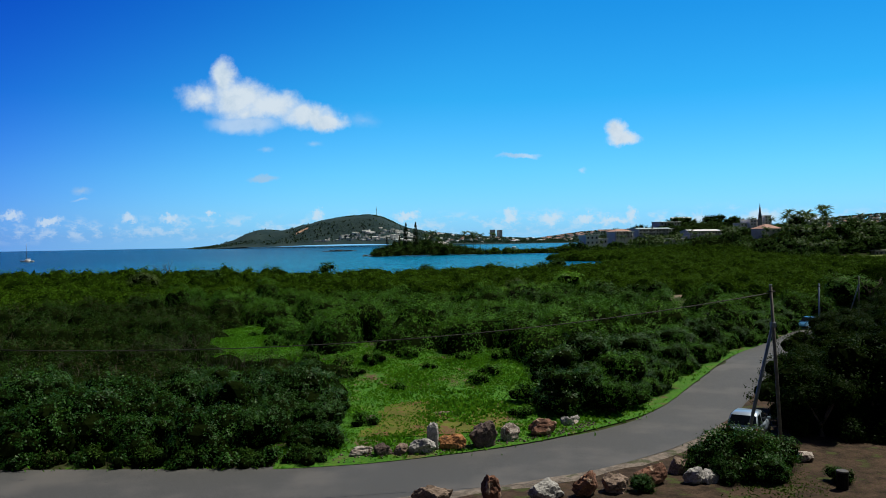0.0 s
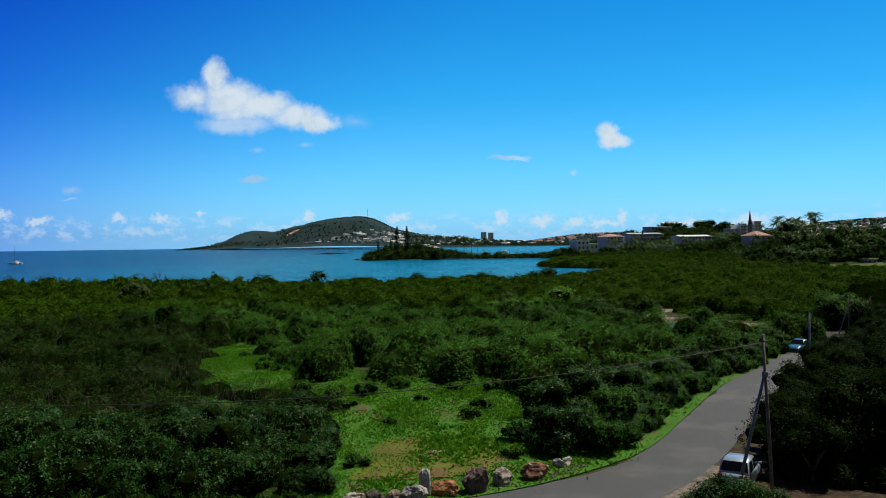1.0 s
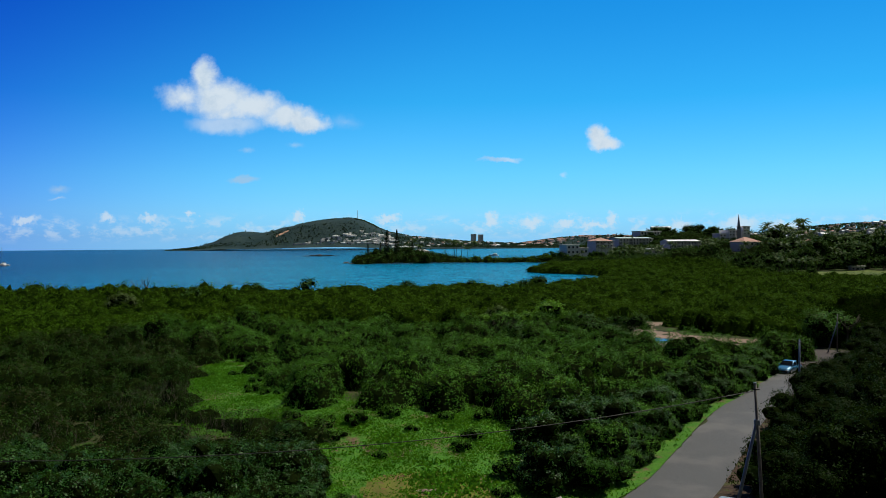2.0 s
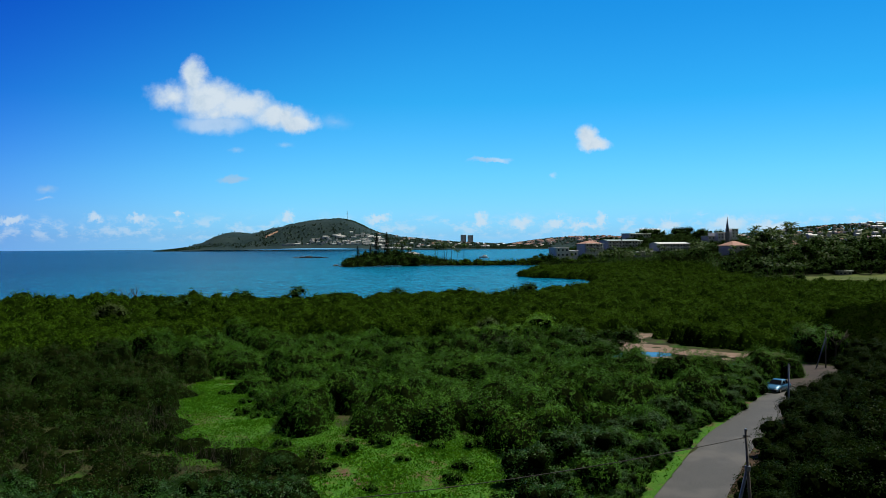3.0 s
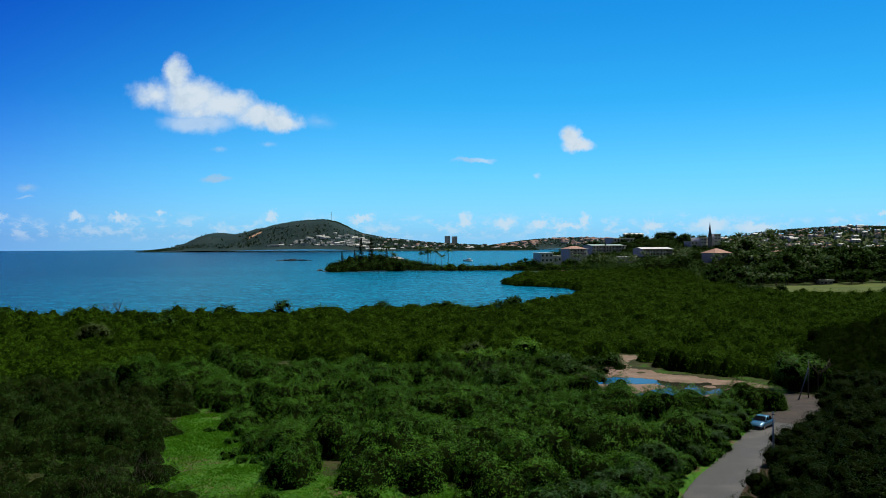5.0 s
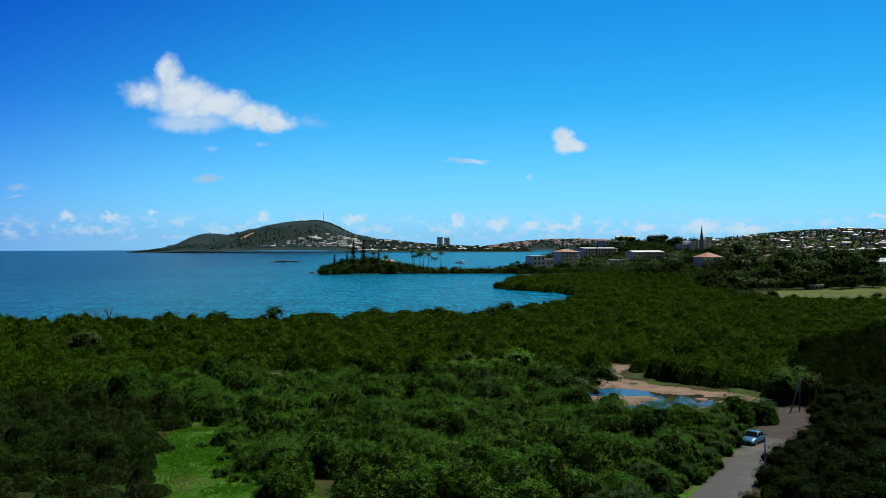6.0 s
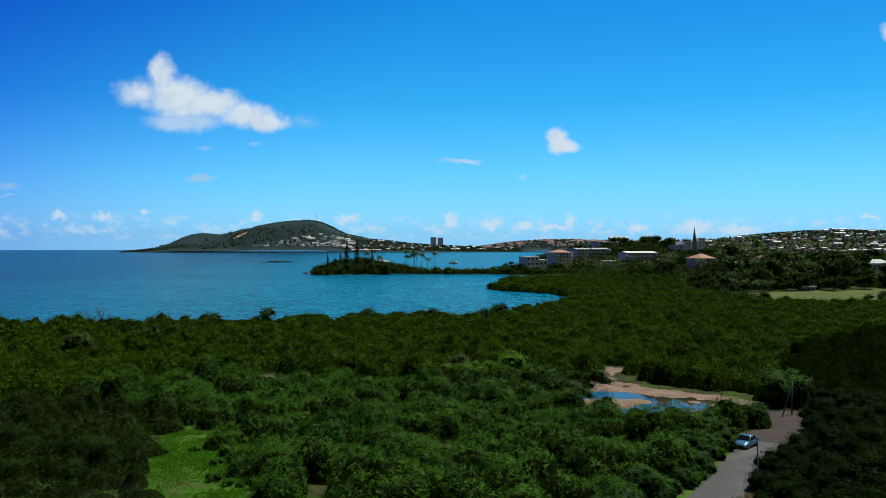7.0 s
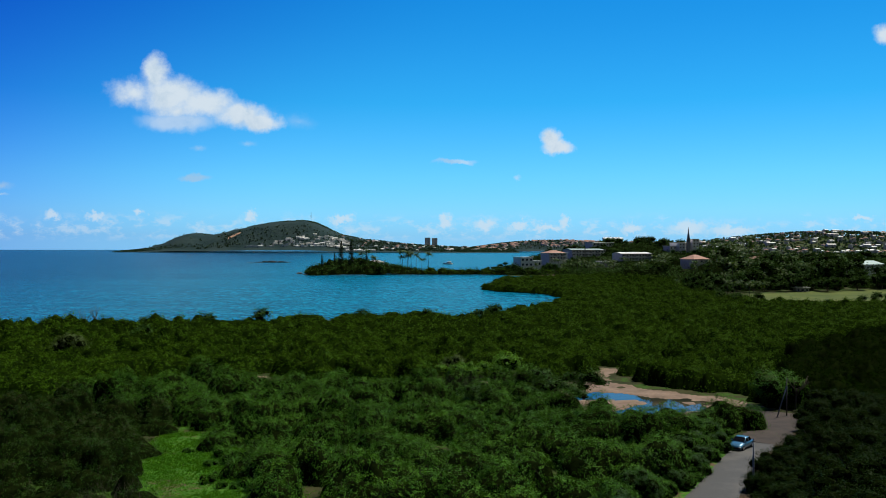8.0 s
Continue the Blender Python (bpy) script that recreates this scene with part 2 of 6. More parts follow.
def ground_material():
    m, N = material("ground_soil_and_grass")
    pos = N.add("ShaderNodeNewGeometry").outputs["Position"]
    big, mid, fine = N.noise(pos, 0.16, 4.0), N.noise(pos, 0.9, 5.0, 0.65), N.noise(pos, 9.0, 4.0)
    grass = N.mix(N.ramp(fine, 0.35, 0.65), rgb(0.018, 0.080, 0.004), rgb(0.058, 0.185, 0.010))
    grass = N.mix(N.ramp(mid, 0.45, 0.7), grass, rgb(0.068, 0.150, 0.012))
    soil = N.mix(N.ramp(fine, 0.3, 0.7), rgb(0.07, 0.045, 0.026), rgb(0.15, 0.10, 0.06))
    f = N.ramp(N.math("ADD", N.math("MULTIPLY", big, 0.6), N.math("MULTIPLY", mid, 0.4)), 0.53, 0.62)
    col = N.mix(f, grass, soil)
    b = N.add("ShaderNodeBump", {"Strength": 0.7, "Distance": 0.12, "Height": N.noise(pos, 6.0, 6.0, 0.7)})
    finish(N, N.add("ShaderNodeBsdfPrincipled", {"Base Color": col, "Roughness": 0.95, "Specular IOR Level": 0.2, "Normal": b.outputs[0]}).outputs[0])
    return m


def asphalt_material():
    m, N = material("worn_asphalt")
    pos = N.add("ShaderNodeNewGeometry").outputs["Position"]
    big, mid, fine = N.noise(pos, 0.22, 4.0), N.noise(pos, 1.4, 5.0, 0.65), N.noise(pos, 26.0, 3.0)
    col = N.mix(N.ramp(fine, 0.3, 0.7), rgb(0.034, 0.036, 0.036), rgb(0.076, 0.078, 0.077))
    col = N.mix(N.ramp(big, 0.45, 0.7), col, rgb(0.088, 0.086, 0.082))
    col = N.mix(N.ramp(mid, 0.66, 0.74), col, rgb(0.040, 0.042, 0.044))
    b = N.add("ShaderNodeBump", {"Strength": 0.4, "Distance": 0.01, "Height": N.noise(pos, 60.0, 4.0)})
    finish(N, N.add("ShaderNodeBsdfPrincipled", {"Base Color": col, "Roughness": 0.8, "Specular IOR Level": 0.35, "Normal": b.outputs[0]}).outputs[0])
    return m


M_GROUND = ground_material()
M_ASPHALT = asphalt_material()
M_SEA = water_material("sea_water", (0.000, 0.030, 0.078), (0.002, 0.088, 0.155), 0.45, 0.22, 0.02, True)
M_POND = water_material("pond_water", (0.03, 0.035, 0.025), (0.05, 0.045, 0.03), 0.006, 0.03, 0.5)
M_SHRUB = leaf_material("shrub_leaves", (0.003, 0.020, 0.003), (0.014, 0.062, 0.007), (0.070, 0.19, 0.022), 0.5, 0.45, 0.13, spec=0.12)
M_SCRUB = leaf_material("scrub_leaves", (0.010, 0.042, 0.005), (0.041, 0.134, 0.011), (0.155, 0.345, 0.028), 0.16, 0.5, 0.10, (0.060, 0.066, 0.020), 0.0, spec=0.04)
M_DRYSCRUB = leaf_material("dry_scrub_leaves", (0.005, 0.021, 0.003), (0.017, 0.054, 0.006), (0.070, 0.140, 0.018), 0.16, 0.65, 0.08,
                           (0.050, 0.036, 0.018), 0.08, spec=0.05)
M_MANGROVE = leaf_material("mangrove_leaves", (0.017, 0.042, 0.002), (0.037, 0.090, 0.003), (0.068, 0.134, 0.007), 0.07, 0.65, 0.12, spec=0.02, grain=0.16)
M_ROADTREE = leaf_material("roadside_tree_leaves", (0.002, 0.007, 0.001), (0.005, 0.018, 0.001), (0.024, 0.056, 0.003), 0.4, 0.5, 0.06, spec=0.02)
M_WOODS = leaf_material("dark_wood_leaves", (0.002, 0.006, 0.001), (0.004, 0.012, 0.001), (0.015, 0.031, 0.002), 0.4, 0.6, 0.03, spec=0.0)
M_PALE = leaf_material("pale_leaves", (0.035, 0.06, 0.018), (0.075, 0.11, 0.036), (0.14, 0.18, 0.07), 0.4, 0.6, 0.2)
M_LIME = leaf_material("lime_leaves", (0.035, 0.11, 0.008), (0.09, 0.24, 0.016), (0.20, 0.38, 0.035), 0.4, 0.5, 0.3)
M_GREYTWIG = surface("grey_twigs", (0.032, 0.025, 0.018), (0.080, 0.066, 0.048), 2.0, 0.9)
M_FAR_TREE = leaf_material("town_tree_leaves", (0.009, 0.030, 0.005), (0.024, 0.064, 0.010), (0.064, 0.125, 0.022), 0.05, 0.6, 0.06, spec=0.02)
M_PALM = leaf_material("palm_fronds", (0.012, 0.032, 0.006), (0.035, 0.075, 0.014), (0.12, 0.18, 0.04), 0.1, 0.5, 0.2, spec=0.08)
M_PINE = leaf_material("pine_needles", (0.004, 0.012, 0.004), (0.009, 0.024, 0.007), (0.018, 0.040, 0.012), 0.3, 0.7, 0.05)
M_GRASS = leaf_material("grass_blades", (0.020, 0.092, 0.005), (0.060, 0.22, 0.012), (0.17, 0.42, 0.028), 0.35, 0.55, 0.35, spec=0.04)
# near-black colour stands in for the shade deep inside bushes and thickets
M_INNER = surface("inner_shade_black", (0.002, 0.005, 0.001), (0.008, 0.013, 0.003), 0.7, 0.95, bump=0.6, bump_scale=3.0, spec=0.0)
# leaf green darkened to paint the shade under the mangrove canopy
M_UNDERSHADE = surface("mangrove_inner_shade", (0.003, 0.008, 0.001), (0.010, 0.021, 0.002), 0.8, 0.95, bump=1.0, bump_scale=2.2, spec=0.0)
M_BARK = surface("bark", (0.055, 0.042, 0.032), (0.14, 0.11, 0.085), 6.0, 0.9, bump=0.6)
M_SAND = surface("pinkish_sand", (0.115, 0.080, 0.052), (0.235, 0.165, 0.115), 0.3, 0.95, bump=0.4, bump_scale=4.0, extra=((0.17, 0.105, 0.07), 0.15, 0.56))
M_PALESAND = surface("pale_beach_sand", (0.40, 0.34, 0.27), (0.58, 0.51, 0.42), 0.05, 0.95)
M_MUD = surface("dark_earth", (0.020, 0.016, 0.013), (0.048, 0.036, 0.029), 0.6, 0.95, bump=0.5, bump_scale=5.0)
M_GRAVEL = surface("pale_gravel", (0.060, 0.048, 0.036), (0.23, 0.19, 0.15), 3.5, 0.95, bump=1.0, bump_scale=14.0, extra=((0.05, 0.055, 0.02), 0.8, 0.56))
M_EARTH = surface("brown_earth", (0.020, 0.015, 0.010), (0.078, 0.052, 0.034), 1.1, 0.95, bump=1.0, bump_scale=9.0, extra=((0.048, 0.058, 0.018), 0.9, 0.55), spec=0.1)
M_DRYGRASS = surface("worn_grass_and_soil", (0.085, 0.085, 0.020), (0.115, 0.135, 0.020), 0.9, 0.95, bump=0.7, bump_scale=9.0, extra=((0.13, 0.075, 0.038), 0.7, 0.55), spec=0.1)
M_LITTER = surface("soil_and_litter", (0.018, 0.026, 0.008), (0.048, 0.050, 0.018), 0.35, 0.95, bump=0.6, bump_scale=5.0, extra=((0.032, 0.078, 0.008), 0.3, 0.50), spec=0.1)
M_LAWN = surface("mown_lawn", (0.050, 0.080, 0.013), (0.098, 0.125, 0.024), 0.06, 0.95, spec=0.2)
M_ZINC = surface("galvanised_steel", (0.11, 0.14, 0.18), (0.19, 0.23, 0.28), 3.0, 0.5, 0.3)
M_WOODPOLE = surface("weathered_pole", (0.075, 0.07, 0.062), (0.16, 0.15, 0.135), 3.0, 0.85, bump=0.4)
M_CABLE = plain("cable_black", (0.012, 0.012, 0.013), 0.6)
M_GLASS = glass_dark("dark_window_glass")


# ---- tools for building ----
def mesh_from(name, verts, faces, mat, smooth=False):
    """A mesh from numpy arrays; faces all of one size."""
    me = bpy.data.meshes.new(name)
    v, f = np.asarray(verts, dtype=np.float32), np.asarray(faces, dtype=np.int32)
    k = f.shape[1]
    me.vertices.add(len(v))
    me.vertices.foreach_set("co", v.ravel())
    me.loops.add(f.size)
    me.loops.foreach_set("vertex_index", f.ravel())
    me.polygons.add(len(f))
    me.polygons.foreach_set("loop_start", np.arange(0, f.size, k, dtype=np.int32))
    if smooth:
        me.polygons.foreach_set("use_smooth", np.ones(len(f), dtype=bool))
    me.update(calc_edges=True)
    me.materials.append(mat)
    return me


def part(name, shape, mat, parent, label=""):
    """One mesh object, from a bmesh or a mesh, under a thing or a part."""
    if isinstance(shape, bmesh.types.BMesh):
        me = bpy.data.meshes.new(name)
        shape.to_mesh(me)
        shape.free()
        me.materials.append(mat)
    else:
        me = shape
    ob = new(name, me)
    ob.parent = parent
    return tagged(ob, label) if label else ob


def thing(name, m, label, category, group=""):
    ob = new(name)
    ob.matrix_world = m
    ob.empty_display_size = 0.2
    return tagged(ob, label, category, group)


def bm_box(bm, x0, x1, y0, y1, z0, z1, bevel=0.0):
    got = bmesh.ops.create_cube(bm, size=1.0)
    for v in got["verts"]:
        v.co = Vector(((x0 + x1) / 2 + v.co.x * (x1 - x0), (y0 + y1) / 2 + v.co.y * (y1 - y0), (z0 + z1) / 2 + v.co.z * (z1 - z0)))
    if bevel:
        edges = {e for v in got["verts"] for e in v.link_edges}
        bmesh.ops.bevel(bm, geom=list(edges), offset=bevel, segments=1, affect="EDGES")
    return bm


def box(*a, bevel=0.0):
    return bm_box(bmesh.new(), *a, bevel=bevel)


def bm_tube(bm, points, radii, sides=8):
    """A tapered round bar through the points."""
    rings = []
    pts = [Vector(p) for p in points]
    for i, p in enumerate(pts):
        d = (pts[min(i + 1, len(pts) - 1)] - pts[max(i - 1, 0)]).normalized()
        u = d.orthogonal().normalized()
        w = d.cross(u)
        r = radii[i] if hasattr(radii, "__len__") else radii
        rings.append([bm.verts.new(p + (u * math.cos(2 * math.pi * k / sides) + w * math.sin(2 * math.pi * k / sides)) * r) for k in range(sides)])
    for a, b in zip(rings, rings[1:]):
        for k in range(sides):
            bm.faces.new((a[k], a[(k + 1) % sides], b[(k + 1) % sides], b[k])).smooth = True
    bm.faces.new(rings[0][::-1])
    bm.faces.new(rings[-1])
    return bm


def tube(points, radii, sides=8):
    return bm_tube(bmesh.new(), points, radii, sides)


def inside(poly, x, y):
    """Which of the points lie inside the polygon."""
    x, y = np.asarray(x, float), np.asarray(y, float)
    c = np.zeros(x.shape, bool)
    n = len(poly)
    for i in range(n):
        (x0, y0), (x1, y1) = poly[i], poly[i - 1]
        if y0 == y1:
            continue
        c ^= ((y0 > y) != (y1 > y)) & (x < (x1 - x0) * (y - y0) / (y1 - y0) + x0)
    return c


def value_noise(x, y, cell, seed):
    """Smooth noise from 0 to 1 over the plan."""
    r = np.random.default_rng(seed).random((64, 64))
    u, v = np.asarray(x) / cell, np.asarray(y) / cell
    i, j = np.floor(u).astype(int), np.floor(v).astype(int)
    a, b = u - i, v - j
    a, b = a * a * (3 - 2 * a), b * b * (3 - 2 * b)
    g = lambda p, q: r[p % 64, q % 64]
    return (g(i, j) * (1 - a) + g(i + 1, j) * a) * (1 - b) + (g(i, j + 1) * (1 - a) + g(i + 1, j + 1) * a) * b


# ---- the plan ----
ROAD = [(-90, 38.5), (-60, 37.2), (-38, 36.5), (-22.5, 36.3), (-11.5, 36.1), (-4.8, 36.8), (0.9, 38.7), (6.0, 41.3), (10.3, 44.9), (14.4, 50.2),
        (19.3, 58.8), (27.6, 73.7), (34.0, 82.6), (40.2, 91.8), (46.0, 100.5), (47.5, 103.0)]


def spline(points, step=0.8):
    """Evenly dense points on a smooth line through the given ones."""
    p = np.array([points[0]] + list(points) + [points[-1]], float)
    out = []
    for i in range(1, len(p) - 2):
        n = max(2, int(np.linalg.norm(p[i + 1] - p[i]) / step))
        for k in range(n):
            t = k / n
            out.append(0.5 * (2 * p[i] + (p[i + 1] - p[i - 1]) * t + (2 * p[i - 1] - 5 * p[i] + 4 * p[i + 1] - p[i + 2]) * t * t
                              + (3 * p[i] - p[i - 1] - 3 * p[i + 1] + p[i + 2]) * t ** 3))
    out.append(p[-1])
    return np.array(out)


ROAD_LINE = spline(ROAD)


def road_half(y):
    """Half the road's width: broad in the bend, narrow beyond it."""
    return 2.45 + 0.75 / (1 + np.exp((np.asarray(y) - 44.5) / 2.0))


def road_gap(x, y):
    """Distance from the road's middle line, less half its width."""
    x, y = np.asarray(x, float).ravel(), np.asarray(y, float).ravel()
    out = np.full(x.shape, 1e9)
    near = (x > -120) & (x < 70) & (y > 20) & (y < 130)
    xs, ys = x[near], y[near]
    best = np.full(xs.shape, 1e9)
    for px, py in ROAD_LINE:
        best = np.minimum(best, (xs - px) ** 2 + (ys - py) ** 2)
    out[near] = np.sqrt(best) - road_half(ys)
    return out


CLEARING = [(-4.6, 42.8), (2.1, 45.4), (6.8, 48.4), (5.2, 50.5), (4.2, 56.5), (5.0, 64.5), (1.5, 68.5), (-5.1, 68.0), (-9.5, 70), (-12.5, 79),
            (-20, 96), (-26, 111), (-28.5, 112), (-29, 102), (-24.5, 84), (-21.5, 71), (-17.6, 66.4), (-9.2, 64), (-6.8, 57)]
MANGROVE = [(-420, 300), (-250, 262), (-121, 245), (-90, 244), (-67, 247), (-46, 251), (-34, 266), (-8, 278), (13, 278), (30, 268), (37, 290), (47, 306),
            (66, 338), (84, 374), (92, 384), (84, 400), (76, 436), (60, 452), (55, 470), (60, 500), (82, 585), (118, 600), (150, 560), (172, 480), (160, 400),
            (158, 340), (178, 335), (240, 330), (330, 330), (330, 160), (60, 112), (58, 122), (58, 134), (50, 141), (45, 148), (46, 164), (40, 166),
            (34, 153), (24, 152), (12, 150), (0, 146), (-14, 150), (-26, 152), (-38, 160), (-52, 140), (-70, 118), (-120, 108), (-420, 120)]
LAND = [(-2500, -2500), (-2500, 60), (-700, 345), (-250, 268), (-121, 251), (-90, 250), (-67, 253), (-45, 257), (-33, 273), (-8, 284), (13, 284), (31, 273), (39, 296),
        (49, 312), (68, 343), (87, 378), (82, 410), (80, 434), (60, 452), (55, 472), (60, 505), (86, 594), (128, 594), (162, 622), (142, 658), (112, 694),
        (80, 709), (20, 711), (-25, 711), (-62, 699), (-84, 742), (-60, 800), (0, 830), (80, 800), (170, 900), (230, 1100), (420, 1500), (520, 2100),
        (700, 2700), (2600, 3400), (4800, 1000), (4800, -2500)]
POND = [(28.5, 116), (38, 117), (49.5, 122.5), (52, 127), (49, 131), (43.2, 132), (38.5, 136.5), (34.7, 137.5), (29.5, 135.5), (28, 125)]
SPIT = [(26, 122), (33, 121.5), (37.5, 125.5), (40.5, 127), (39, 130), (34, 131.5), (29.5, 131), (26, 128)]
BARE = [(27.5, 114), (38, 115), (51, 121), (57, 123.5), (55.5, 130), (48.5, 135.5), (42.5, 140), (40.5, 149), (46, 165), (42, 166), (36, 153), (31, 141), (27, 137), (25, 125)]


PATCHES = [[(-48, 158), (-41, 158), (-41, 166), (-47, 166)], [(-29, 146), (-23, 145), (-22, 152), (-24, 159), (-30, 159)], [(-4, 140), (2, 141), (3, 149), (-1, 149)],
           [(-84, 174), (-74, 176), (-74, 184), (-84, 182)], [(62, 179), (67, 182), (86, 200), (84, 204), (64, 188)], [(8, 140), (17, 141), (18, 152), (8, 152)]]


def ground_z(x, y):
    """Height of the land over the plan."""
    x, y = np.asarray(x, float), np.asarray(y, float)
    z = 1.7 * np.exp(-((x + 2) / 20) ** 2 - ((y - 72) / 13) ** 2)
    z = z + 0.25 * np.exp(-((y - 50) / 8) ** 2) / (1 + np.exp((x - 10) / 1.5))
    z = z - 0.55 / (1 + np.exp(-(y - 97) / 5)) - 0.25 / (1 + np.exp(-(y - 150) / 10))
    z = z + 9.5 * np.exp(-((x - 225) / 62) ** 2 - ((y - 545) / 75) ** 2) * (1 + 0 * y)
    z = z + 24 * np.exp(-((x - 285) / 130) ** 2 - ((y - 905) / 128) ** 2)
    z = z + 12 * np.exp(-((x - 380) / 160) ** 2 - ((y - 560) / 110) ** 2)
    z = z + 5 * np.exp(-((x + 30) / 45) ** 2 - ((y - 750) / 30) ** 2)
    z = z + 62 * np.exp(-((x - 1150) / 480) ** 2 - ((y - 2050) / 420) ** 2)
    return z


def build_ground():
    def axis(core, fine, reach, out):
        a = list(np.arange(core[0], core[1] + fine, fine))
        s, lo, hi = fine, core[0], core[1]
        while lo > -reach or hi < reach + out:
            s *= 1.22
            lo, hi = lo - s, hi + s
            a = [lo] + a + [hi]
        return np.array(a)
    xs, ys = axis((-110, 110), 1.6, 5200, 0), axis((-10, 320), 1.6, 5200, 0)
    X, Y = np.meshgrid(xs, ys)
    land = inside(LAND, X, Y)
    Z = np.where(land, ground_z(X, Y), -5.0)
    near = (np.abs(X) < 120) & (Y > 20) & (Y < 130)
    gap = road_gap(X, Y).reshape(X.shape)
    Z = np.where(near & (gap < 0.9), Z - 0.03, Z)
    Z = np.where(near & (gap < -0.9), Z - 0.12, Z)
    Z = np.where(inside(POND, X, Y), -0.95, Z)
    Z += np.where(land & (Y < 330), 0.10 * (value_noise(X, Y, 2.7, 3) - 0.5), 0) * (gap > 1.2) * ~((np.abs(X) < 50) & (Y > 20) & (Y < 120))
    n, k = len(xs), len(ys)
    idx = np.arange(n * k).reshape(k, n)
    faces = np.stack([idx[:-1, :-1], idx[:-1, 1:], idx[1:, 1:], idx[1:, :-1]], -1).reshape(-1, 4)
    me = mesh_from("ground", np.stack([X, Y, Z], -1).reshape(-1, 3), faces, M_LITTER, True)
    tagged(new("ground", me), "dark soil and leaf litter over low coastal land", "ground", kind="structure")


def build_sea():
    bm = bmesh.new()
    rings = [0, 60, 150, 300, 600, 1200, 2400, 4850]
    last = None
    for r in rings:
        if r == 0:
            c = bm.verts.new((0, 0, SEA))
            continue
        ring = [bm.verts.new((r * math.cos(2 * math.pi * k / 180), r * math.sin(2 * math.pi * k / 180), SEA)) for k in range(180)]
        for k in range(180):
            if last is None:
                bm.faces.new((c, ring[k], ring[(k + 1) % 180]))
            else:
                bm.faces.new((last[k], ring[k], ring[(k + 1) % 180], last[(k + 1) % 180]))
        last = ring
    me = bpy.data.meshes.new("sea")
    bm.to_mesh(me)
    bm.free()
    me.materials.append(M_SEA)
    tagged(new("water_sea", me), "rippled turquoise and deep blue sea out to the horizon", "sea", kind="structure")


def strip(name, line, half_left, half_right, lift, mat, edge=0.0, seed=1):
    """A ribbon along a line, with uneven edges, that follows the ground."""
    rng = np.random.default_rng(seed)
    d = np.gradient(line, axis=0)
    d /= np.linalg.norm(d, axis=1)[:, None]
    nrm = np.stack([-d[:, 1], d[:, 0]], 1)
    hl = half_left(line[:, 1]) + edge * (rng.random(len(line)) - 0.5)
    hr = half_right(line[:, 1]) + edge * (rng.random(len(line)) - 0.5)
    cols = []
    for f in np.linspace(0, 1, 7):
        p = line + nrm * (hl * (1 - f) - hr * f)[:, None]
        cols.append(np.column_stack([p, ground_z(line[:, 0], line[:, 1]) + lift + 0.04 * (1 - (2 * f - 1) ** 2)]))
    V = np.stack(cols, 1)
    k = len(line)
    idx = np.arange(k * 7).reshape(k, 7)
    F = np.stack([idx[:-1, :-1], idx[:-1, 1:], idx[1:, 1:], idx[1:, :-1]], -1).reshape(-1, 4)
    return mesh_from(name, V.reshape(-1, 3), F, mat, True)


def sheet(name, poly, cell, lift, mat, rough=0.0, seed=5, wobble=2.4):
    """A patch of ground inside a polygon, laid just over the land."""
    p = np.array(poly)
    xs, ys = np.arange(p[:, 0].min() - cell, p[:, 0].max() + cell, cell), np.arange(p[:, 1].min() - cell, p[:, 1].max() + cell, cell)
    X, Y = np.meshgrid(xs, ys)
    wob = (value_noise(X, Y, 3.0, seed) - 0.5) * wobble
    ok = inside(poly, X + wob, Y + wob[::-1])
    Z = ground_z(X, Y) + lift + rough * (value_noise(X, Y, 3.3, seed + 1) - 0.5)
    if name == "flat":
        bed = inside(POND, X + wob * 0.6, Y - wob * 0.6)
        depth = np.full(X.shape, -0.80)
        depth = np.where(inside(SPIT, X + wob * 0.4, Y + wob * 0.3), -0.60, depth)
        depth = np.where(X > 45.5, -0.675, depth)
        Z = np.where(bed, depth + 0.15 * (value_noise(X, Y, 2.6, seed + 2) - 0.42) + 0.05 * (value_noise(X, Y, 0.9, seed + 3) - 0.5), Z)
    idx = np.arange(X.size).reshape(X.shape)
    q = ok[:-1, :-1] & ok[1:, :-1] & ok[:-1, 1:] & ok[1:, 1:]
    F = np.stack([idx[:-1, :-1], idx[:-1, 1:], idx[1:, 1:], idx[1:, :-1]], -1)[q]
    return mesh_from(name, np.stack([X, Y, Z], -1).reshape(-1, 3), F, mat, True)


build_ground()
build_sea()
tagged(new("road", strip("road", ROAD_LINE, road_half, road_half, 0.02, M_ASPHALT, 0.07)), "grey worn asphalt lane curving through green scrub", "road", kind="structure")
end_line = spline([(45.5, 99.8), (50, 106.5), (53.5, 112), (57, 119)])
tagged(new("ground_turnaround", strip("turnaround", end_line, lambda y: 2.6 + 0 * y, lambda y: 3.0 + 0 * y, 0.06, M_MUD, 0.8)),
       "dark bare earth turnaround where the asphalt ends", "ground", kind="structure")
tagged(new("ground_flat", sheet("flat", BARE, 0.7, 0.05, M_SAND, 0.16)), "pinkish bare sand flat round a shallow pond", "ground", kind="structure")
